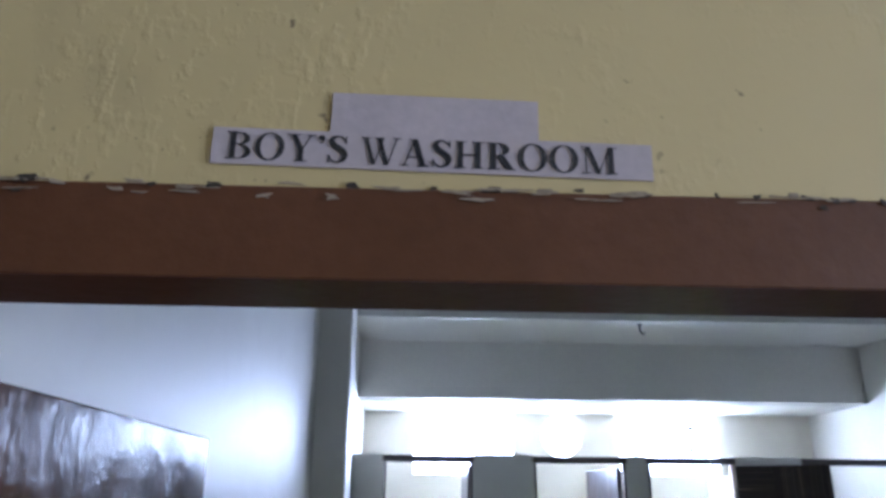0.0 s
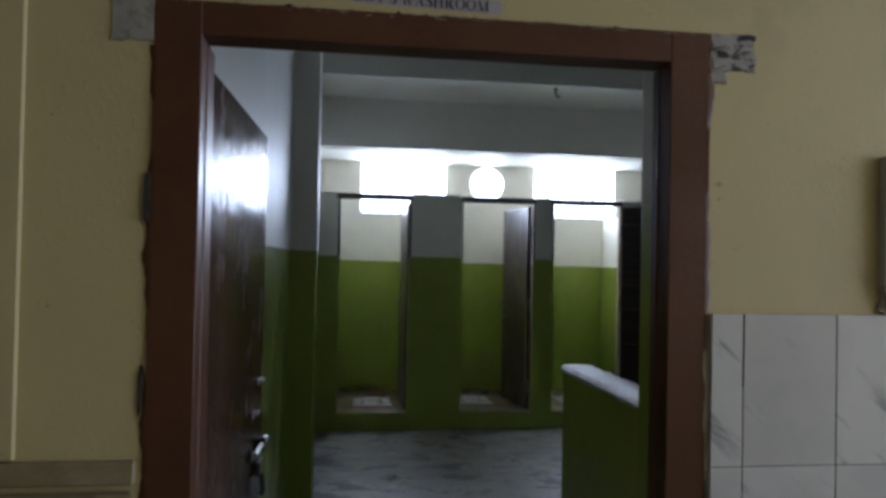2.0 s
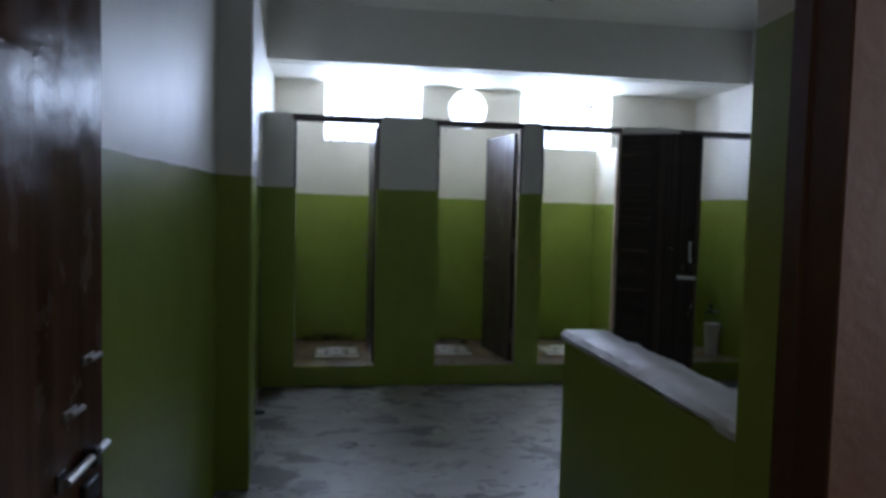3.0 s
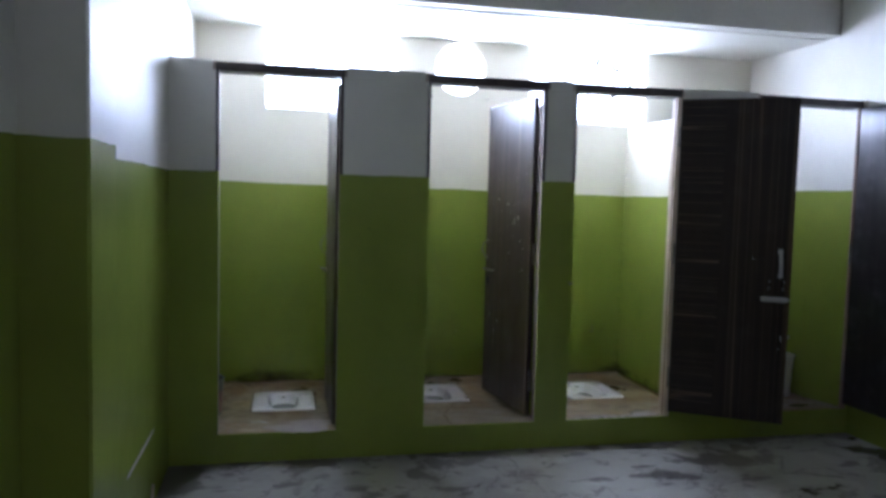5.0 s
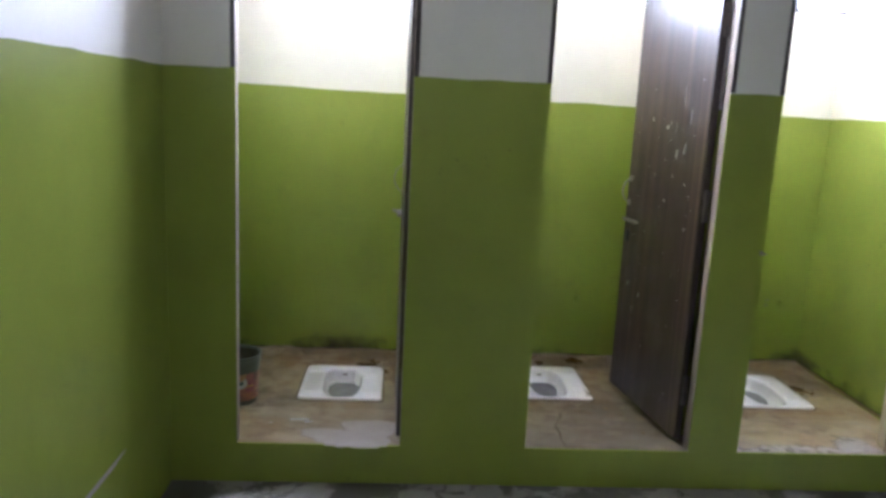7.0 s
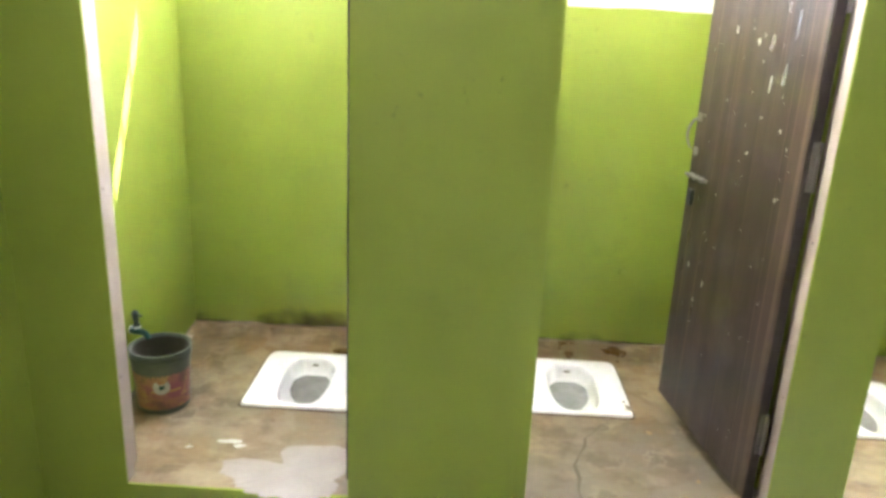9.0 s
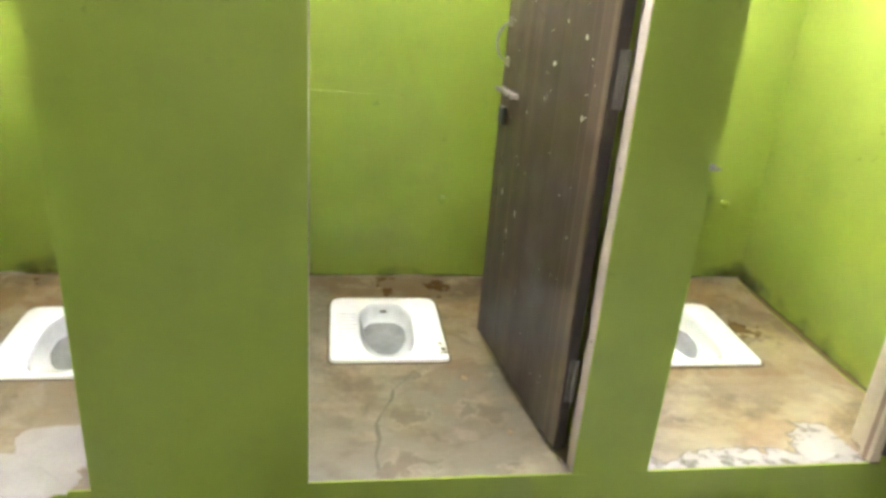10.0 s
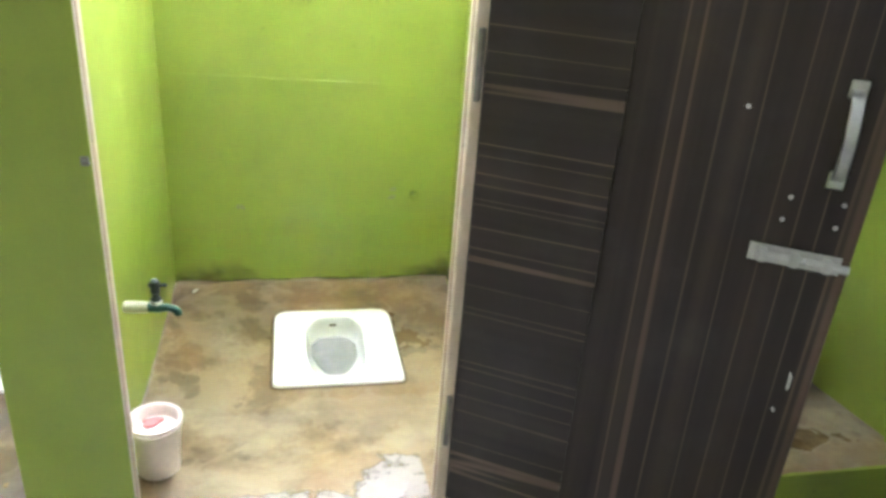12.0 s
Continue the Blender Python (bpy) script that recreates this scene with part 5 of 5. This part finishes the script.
leaf_in = thing("entrance_door", pose(-0.012, INNER - 0.012, 0.0, 0, 0, 88.0), "glossy dark brown wooden entrance door swung open", "door")
part("panel", boxes((0.0, -0.000, 0.0, 0.925, 0.036, 1.955), bevel=0.003), ENTRY_LEAF, leaf_in)
bolt = part("tower_bolt", boxes((0.66, -0.006, 0.935, 0.70, -0.0005, 0.972), bevel=0.002), DARK_METAL, leaf_in, "black iron sliding bolt")
part("rod", tube([(0.665, -0.018, 0.955), (0.895, -0.018, 0.957)], 0.009, 12), STEEL, bolt, "polished bolt rod", smooth=True)
part("staple", boxes((0.80, -0.028, 0.935, 0.83, -0.0005, 0.975), bevel=0.003), DARK_METAL, bolt)
part("hasp", joined(boxes((0.78, -0.016, 0.860, 0.86, -0.0005, 0.905), bevel=0.004), tube([(0.80, -0.02, 0.865), (0.795, -0.026, 0.82), (0.79, -0.022, 0.800)], 0.008, 8)), DARK_METAL, leaf_in, "black iron hasp")
for x, z in ((0.835, 1.152), (0.734, 1.067)):
    part("small_bolt", joined(boxes((x - 0.035, -0.004, z - 0.010, x + 0.03, -0.0005, z + 0.010), bevel=0.001), tube([(x - 0.02, -0.010, z), (x + 0.045, -0.010, z)], 0.006, 10)), HINGE, leaf_in, "small dull bolt")
for z in (0.25, 1.0, 1.72):
    part("hinge", tube([(-0.006, 0.006, z - 0.05), (-0.006, 0.006, z + 0.05)], 0.008, 10), STEEL, leaf_in, "dull steel hinge")

# plaster damage round the frame
for k, (x, z, rx, rz, m, label) in enumerate((
        (-0.064, 2.052, 0.026, 0.009, DARK_HOLE, "dark hole in the plaster over the door corner"), (1.115, 2.036, 0.020, 0.007, DARK_HOLE, "dark gouge in the cement patch"),
        (1.062, 1.998, 0.012, 0.007, DARK_HOLE, "dark gouge in the cement patch"), (-0.094, 1.66, 0.007, 0.050, DARK_HOLE, "dark chipped plaster edge along the jamb"),
        (-0.097, 1.30, 0.006, 0.040, DARK_HOLE, "dark chipped plaster edge along the jamb"),
        (0.16, 2.0445, 0.012, 0.004, DARK_HOLE, "dark chip over the lintel"), (0.375, 2.0475, 0.008, 0.005, DARK_HOLE, "dark chip over the lintel"),
        (0.47, 2.0485, 0.010, 0.004, DARK_HOLE, "dark chip over the lintel"), (0.43, 2.0485, 0.005, 0.004, DARK_HOLE, "dark chip over the lintel"),
        (1.040, 1.27, 0.014, 0.085, ROUGH_CEMENT, "broken cement edge beside the tiles"), (1.044, 1.14, 0.012, 0.07, ROUGH_CEMENT, "broken cement edge beside the tiles"))):
    solid("plaster_chip", moved(blob(120 + k, rx * (1 if rz > 0.006 else 0.6), rz * (1 if rz > 0.006 else 0.6), 0.0035 if rz > 0.006 else 0.001, 30, 0.7 if rx == 0.026 else 0.35), Matrix.Translation((x, ENTRY - 0.0003 - (0.004 if z - rz < DTOP and rz < 0.006 else 0.0) - 0.0008 * (k % 4), z if rz > 0.006 else DTOP + 0.0008)) @ pose(0, 0, 0, 90)), m, label, "plaster damage", "plaster damage")


def ragged_patch(x0, z0, x1, z1, seed, wear):
    """A flat square patch of filler with crumbled edges."""
    rnd = random.Random(seed)
    n, ring = 22, []
    for (xa, za), (xb, zb) in zip(((x0, z0), (x1, z0), (x1, z1), (x0, z1)), ((x1, z0), (x1, z1), (x0, z1), (x0, z0))):
        for k in range(n):
            f = k / n
            ring.append((xa + f * (xb - xa) + wear * (noise.noise((xa + f * 4, za * 9, seed)) + rnd.uniform(-0.3, 0.3)), za + f * (zb - za) + wear * (noise.noise((f * 4, xa * 9, seed + 5)) + rnd.uniform(-0.3, 0.3))))
    bm = bmesh.new()
    low = [bm.verts.new((x, ENTRY - 0.0001, z)) for x, z in ring]
    high = [bm.verts.new((x * 0.97 + (x0 + x1) * 0.015, ENTRY - 0.0032, z * 0.97 + (z0 + z1) * 0.015)) for x, z in ring]
    for k in range(len(ring)):
        j = (k + 1) % len(ring)
        bm.faces.new((low[k], low[j], high[j], high[k]))
    bm.faces.new(high)
    bmesh.ops.recalc_face_normals(bm, faces=bm.faces)
    return bm


solid("plaster_chip", ragged_patch(-0.166, 1.958, -0.089, 2.044, 4, 0.003), SMEARED, "square pale cement patch beside the lintel", "plaster damage", "plaster damage")
solid("plaster_chip", ragged_patch(1.036, 1.966, 1.136, 2.042, 9, 0.006), SCRAPED, "scraped white filler with dark smears beside the lintel", "plaster damage", "plaster damage")
solid("plaster_chip", ragged_patch(1.036, 1.938, 1.070, 1.968, 14, 0.007), SMEARED, "thin smeared filler below the scraped patch", "plaster damage", "plaster damage")


rnd = random.Random(31)
for k in range(66):
    x, r = rnd.uniform(-0.06, 1.0), rnd.uniform(0.0025, 0.012)
    m, label = ((CHIPPED, "dull chipped paint over the lintel"), (DARK_HOLE, "dark chip over the lintel"), (CHIPPED, "chipped plaster over the lintel"))[k % 3]
    bm = blob(200 + k, r if m is not DARK_HOLE else r * 0.4, rnd.uniform(0.0006, 0.0017), 0.0006, 22, 0.8)
    solid("plaster_chip", moved(bm, Matrix.Translation((x, ENTRY - 0.0044 - 0.0003 * (k % 5), DTOP + rnd.choice((-0.0005, 0.0, -0.001, -0.006)) + rnd.uniform(-0.002, 0.0015))) @ pose(0, 0, 0, 90)), m, label, "plaster damage", "plaster damage")


def ragged_edge(x, z0, z1, side, seed, spread):
    """Paint slopped over the broken plaster along the edge of the door frame."""
    rnd = random.Random(seed)
    bm, rows = bmesh.new(), []
    n = int((z1 - z0) / 0.012)
    for k in range(n + 1):
        z = z0 + (z1 - z0) * k / n
        lap = spread * (0.5 + 1.3 * noise.noise((z * 5, seed, 0.3)) + 0.6 * noise.noise((z * 19, seed, 1.3))) + rnd.uniform(-0.0015, 0.0015)
        lap = max(0.0005, lap)
        rows.append([bm.verts.new(p) for p in ((x - side * 0.010, ENTRY - 0.0044, z), (x, ENTRY - 0.0048, z), (x + side * lap, ENTRY - 0.0022, z), (x + side * (lap + 0.0015), ENTRY + 0.0010, z))])
    for p, q in zip(rows, rows[1:]):
        for k in range(3):
            bm.faces.new((p[k], p[k + 1], q[k + 1], q[k]))
    bmesh.ops.recalc_face_normals(bm, faces=bm.faces)
    return bm


part("paint_edge", moved(joined(ragged_edge(FX0, 0.40, 1.95, -1, 3, 0.011), ragged_edge(FX1, 1.455, 1.955, 1, 5, 0.008)), Matrix.Translation((-(DX0 + DX1) / 2, -ENTRY, -FLOOR))), RED_BROWN, door, "uneven painted edge of the frame", smooth=True)

# paper sign over the door
sign = thing("door_sign", pose(0.4235, ENTRY - 0.001, 2.0685, 0, 1.0, 0), "white paper door sign with bold black capitals", "sign")
part("paper_strip", boxes((-0.146, -0.0012, -0.0135, 0.160, 0.0, 0.0138)), PAPER, sign, "pale paper strip")
part("upper_slip", boxes((-0.066, -0.0008, 0.0140, 0.080, 0.0002, 0.0450)), PAPER, sign, "blank pale paper slip")
ink = bmesh.new()
pen, cap, THICK, THIN = 0.0, 0.0205, 0.155, 0.040


def ink_shape(outline, hole=()):
    """One flat piece of a letter, in cap heights from the pen; with a hole, a band between two lines of equal length."""
    front = [[ink.verts.new(((pen + x) * cap, y * cap, 0.0004)) for x, y in line] for line in (outline, hole) if line]
    if hole:
        for k in range(len(outline) - 1):
            ink.faces.new((front[0][k], front[0][k + 1], front[1][k + 1], front[1][k]))
    else:
        ink.faces.new(front[0])


def ink_bar(x0, x1, y0, y1, lean=0.0):
    ink_shape([(x0, y0), (x1, y0), (x1 + lean, y1), (x0 + lean, y1)])


def ink_serif(x, y, reach):
    ink_bar(x - reach, x + reach, y - (0.0 if y < 0.5 else 0.04), y + (0.04 if y < 0.5 else 0.0))


def ink_ring(cx, cy, rx, ry, a0, a1, thick=THICK, thin=THIN):
    turns = [radians(a0 + (a1 - a0) * k / 28) for k in range(29)]
    ink_shape([(cx + rx * math.cos(a), cy + ry * math.sin(a)) for a in turns], [(cx + (rx - thick) * math.cos(a), cy + (ry - thin) * math.sin(a)) for a in turns])


def ink_stroke(line):
    """A swelling stroke along (x, y, half width) stations."""
    left, right = [], []
    for k, (x, y, r) in enumerate(line):
        (xa, ya, _), (xb, yb, _) = line[max(k - 1, 0)], line[min(k + 1, len(line) - 1)]
        d = math.hypot(xb - xa, yb - ya)
        left.append((x - (yb - ya) / d * r, y + (xb - xa) / d * r))
        right.append((x + (yb - ya) / d * r, y - (xb - xa) / d * r))
    ink_shape(left, right)


for glyph in "BOY’S WASHROOM":
    if glyph in "BR":
        ink_bar(0.10, 0.10 + THICK, 0, 1)
        ink_bar(0.0, 0.30, 0.96, 1.0)
        ink_ring(0.30, 0.755, 0.32, 0.245, -90, 90)
        if glyph == "B":
            ink_bar(0.0, 0.30, 0.0, 0.04)
            ink_ring(0.30, 0.275, 0.37, 0.275, -90, 90)
        else:
            ink_serif(0.19, 0.0, 0.18)
            ink_bar(0.52, 0.74, 0.0, 0.52, -0.25)
            ink_serif(0.68, 0.0, 0.12)
        pen += 0.70 if glyph == "B" else 0.80
    elif glyph == "O":
        ink_ring(0.40, 0.5, 0.40, 0.52, 0, 360)
        pen += 0.80
    elif glyph == "Y":
        ink_bar(0.30, 0.30 + THICK, 0, 0.48)
        ink_bar(0.30, 0.30 + THICK, 0.45, 1.0, -0.22)
        ink_bar(0.40, 0.40 + THIN, 0.45, 1.0, 0.22)
        ink_serif(0.39, 0.0, 0.18)
        ink_serif(0.17, 1.0, 0.19)
        ink_serif(0.65, 1.0, 0.13)
        pen += 0.76
    elif glyph == "’":
        ink_shape([(0.10 + 0.09 * math.cos(radians(a)), 0.91 + 0.09 * math.sin(radians(a))) for a in range(0, 360, 24)])
        ink_stroke([(0.15, 0.92, 0.045), (0.15, 0.80, 0.035), (0.08, 0.68, 0.010)])
        pen += 0.22
    elif glyph == "S":
        ink_stroke([(0.49, 0.74, 0.015), (0.44, 0.88, 0.025), (0.36, 0.96, 0.030), (0.25, 0.985, 0.035), (0.14, 0.93, 0.065), (0.10, 0.81, 0.085), (0.16, 0.67, 0.095), (0.29, 0.55, 0.100),
                    (0.42, 0.43, 0.100), (0.475, 0.27, 0.085), (0.43, 0.11, 0.065), (0.30, 0.015, 0.035), (0.18, 0.03, 0.030), (0.09, 0.13, 0.025), (0.04, 0.28, 0.015)])
        ink_bar(0.47, 0.51, 0.72, 1.0)
        ink_bar(0.02, 0.06, 0.0, 0.30)
        pen += 0.57
    elif glyph == "W":
        for x in (0.26, 0.62):
            ink_bar(x, x + THICK * 0.75, 0, 1, -0.22)
            ink_bar(x + 0.06, x + 0.06 + THIN, 0, 1, 0.24)
        ink_serif(0.10, 1.0, 0.13)
        ink_serif(0.47, 1.0, 0.13)
        ink_serif(0.94, 1.0, 0.11)
        pen += 0.99
    elif glyph == "A":
        ink_bar(0.09, 0.09 + THIN, 0, 1, 0.27)
        ink_bar(0.54, 0.54 + THICK, 0, 1, -0.24)
        ink_bar(0.18, 0.60, 0.30, 0.35)
        ink_serif(0.12, 0.0, 0.12)
        ink_serif(0.62, 0.0, 0.16)
        pen += 0.78
    elif glyph == "H":
        for x in (0.08, 0.56):
            ink_bar(x, x + THICK, 0, 1)
            ink_serif(x + THICK / 2, 0.0, 0.165)
            ink_serif(x + THICK / 2, 1.0, 0.165)
        ink_bar(0.20, 0.60, 0.475, 0.53)
        pen += 0.82
    elif glyph == "M":
        ink_bar(0.13, 0.13 + THIN, 0, 1)
        ink_bar(0.43, 0.43 + THICK * 0.9, 0, 1, -0.30)
        ink_bar(0.46, 0.46 + THIN, 0, 1, 0.34)
        ink_bar(0.76, 0.76 + THICK, 0, 1)
        ink_serif(0.15, 0.0, 0.13)
        ink_serif(0.14, 1.0, 0.13)
        ink_serif(0.85, 0.0, 0.16)
        ink_serif(0.88, 1.0, 0.13)
        pen += 1.00
    else:
        pen += 0.24
    pen += 0.055
pen *= cap
bmesh.ops.transform(ink, matrix=Matrix.Diagonal((0.272 / pen, 1.0, 1.0, 1.0)) @ Matrix.Translation((-pen / 2, -cap / 2, 0)), verts=ink.verts)
moved(ink, Matrix.Translation((0.0, -0.0017, 0.0)) @ pose(0, 0, 0, 90))
letters = part("lettering", ink, BLACK_INK, sign)
tagged(letters, "bold black capital letters")

# switch board
board = thing("switch_board", pose(1.430, ENTRY, 1.456), "grey-white switch board with a broken lower corner", "switch board")
bm = bmesh.new()
outline = [(0.0, 0.060), (0.004, 0.052), (0.020, 0.012), (0.034, 0.002), (0.060, 0.0), (0.36, 0.0), (0.36, 0.336), (0.0, 0.338)]
lo = [bm.verts.new((x, -0.0005, z)) for x, z in outline]
hi = [bm.verts.new((x, -0.024, z)) for x, z in outline]
for k in range(len(outline)):
    j = (k + 1) % len(outline)
    bm.faces.new((lo[k], lo[j], hi[j], hi[k]))
bm.faces.new(hi)
bm.faces.new(lo[::-1])
bmesh.ops.recalc_face_normals(bm, faces=bm.faces)
part("board", bm, BOARD, board)
part("screw", turned([(0.001, -0.024), (0.006, -0.0245), (0.005, -0.027), (0.001, -0.028)], 12, (0.016, 0, 0.315), "y"), DARK_METAL, board, "dark corner screw")
sock = part("socket", boxes((0.100, -0.042, 0.160, 0.170, -0.0235, 0.228), bevel=0.006), PLASTIC_WHITE, board, "white wall socket")
for x, z in ((0.126, 0.206), (0.144, 0.206), (0.135, 0.184)):
    part("pin_hole", turned([(0.0045, -0.0415), (0.0045, -0.0425)], 10, (x, 0, z), "y"), DARK_METAL, sock)
sw = part("switch", boxes((0.090, -0.040, 0.062, 0.160, -0.0235, 0.118), bevel=0.006), PLASTIC_WHITE, board, "white rocker switch")
part("rocker", boxes((0.104, -0.046, 0.074, 0.122, -0.0385, 0.106), bevel=0.003), BOARD, sw)
part("rocker", boxes((0.130, -0.046, 0.074, 0.148, -0.0385, 0.106), bevel=0.003), BOARD, sw)
solid("broken_mortar", moved(blob(140, 0.028, 0.032, 0.010, 24, 0.4), Matrix.Translation((1.452, ENTRY - 0.0002, 1.487)) @ pose(0, 0, 0, 90)), ROUGH_CEMENT, "crumbled mortar under the broken board corner", "mortar")

# ---- stair seen through the side opening ----
stair = thing("staircase", pose(-2.4, -1.2, 0.0), "dark stone staircase with a black iron railing", "staircase")


def slab(outline, y0, y1):
    bm = bmesh.new()
    a = [bm.verts.new((x, y0, z)) for x, z in outline]
    b = [bm.verts.new((x, y1, z)) for x, z in outline]
    for k in range(len(outline)):
        j = (k + 1) % len(outline)
        bm.faces.new((a[k], a[j], b[j], b[k]))
    bm.faces.new(a[::-1])
    bm.faces.new(b)
    bmesh.ops.recalc_face_normals(bm, faces=bm.faces)
    return bm


# The shade under this flight is put into its colour.
part("upper_flight", slab([(-0.174, 3.68), (0.65, 2.33), (1.9, 2.33), (1.9, 5.45), (-2.7, 5.45), (-2.7, 3.68)], -0.4, 1.0), NEAR_BLACK, stair, "underside of the upper flight, coloured dark for its shade")
# Extended unseen to the back wall so that it shades the space below.
part("lower_flight", slab([(1.9, 2.165), (1.9, 1.80), (0.50, 1.80), (-1.6, 0.0), (-2.3, 0.0), (-0.55, 1.50), (-0.55, 2.165)], -0.30, 2.58), NEAR_BLACK, stair, "dark stone flight and landing edge")
part("soffit", slab([(0.50, 2.00), (0.50, 1.795), (-1.7, -0.04), (-2.1, -0.04)], -0.405, -0.302), GREY_WALL, stair, "pale plastered stringer of the flight")
for k in range(9):
    part("tread", boxes((0.36 - 0.20 * k, -0.415, 1.905 - 0.175 * k, 0.385 - 0.20 * k, -0.406, 1.955 - 0.175 * k)), NEAR_BLACK, stair)
rail = part("handrail", tube([(0.55, -0.35, 2.82), (0.397, -0.35, 2.734), (-0.169, -0.35, 2.349), (-0.75, -0.35, 1.96)], 0.026, 10), DARK_METAL, stair, "black handrail", smooth=True)
for k in range(13):
    bx = 0.50 - 0.096 * k
    part("baluster", tube([(bx, -0.35, 2.10), (bx, -0.35, 2.349 + 0.68 * (bx + 0.169))], 0.008, 8), DARK_METAL, stair)

table = thing("side_table", pose(-1.75, -3.3, FLOOR), "dark side table below the stairs", "table")
part("top", boxes((-0.55, -0.3, 0.70, 0.35, 0.3, 0.74), bevel=0.005), NEAR_BLACK, table)
for x in (-0.5, 0.3):
    for y in (-0.25, 0.25):
        part("leg", boxes((x - 0.025, y - 0.025, 0.0, x + 0.025, y + 0.025, 0.70), bevel=0.003), NEAR_BLACK, table)
sheet = bmesh.new()
bmesh.ops.create_grid(sheet, x_segments=26, y_segments=18, size=1.0)
for v in sheet.verts:
    x, y = v.co.x, v.co.y
    v.co = (x * 0.32, y * 0.22, 0.745 + FLOOR + 0.10 * max(0, 1 - x * x - y * y * 0.8) + 0.05 * noise.noise((x * 2.4, y * 2.4, 3)) ** 2 + 0.03 * abs(noise.noise((x * 5, y * 5, 8))))
bmesh.ops.solidify(sheet, geom=sheet.faces[:], thickness=0.004)
solid("plastic_sheet", moved(sheet, Matrix.Translation((-1.75, -3.3, 0.003))), PLASTIC_DARK, "crumpled shiny dark plastic sheet on the table", "sheet", smooth=True)

# ---- wall tiles in the corridor ----
wainscot = setting("wainscot", boxes((1.036, ENTRY - 0.004, FLOOR, 3.4, ENTRY - 0.0005, 1.450)), ROUGH_CEMENT, "white veined tile wainscot with a broken edge", "wainscot")
cuts = [1.040, 1.112] + [1.112 + 0.2125 * k for k in range(1, 9)]
levels = [FLOOR + 0.002, 0.172, 0.492, 0.812, 1.132, 1.452]
shared = {}
for j in range(len(levels) - 1):
    for k in range(len(cuts) - 1):
        size = (round(cuts[k + 1] - cuts[k] - 0.0016, 4), round(levels[j + 1] - levels[j] - 0.0016, 4))
        if size not in shared:
            shared[size] = mesh_of("tile", boxes((0, -0.0085, 0, size[0], 0.0, size[1]), bevel=0.0015), TILE)
        ob = new("tile", shared[size])
        ob.parent = wainscot
        ob.location = (cuts[k] + 0.0008, ENTRY - 0.0042, levels[j] + 0.0008)
part("open_joint", boxes((1.1108, ENTRY - 0.0132, 1.300, 1.1132, ENTRY - 0.0120, 1.4505)), DARK_HOLE, wainscot, "dark open joint between two tiles")
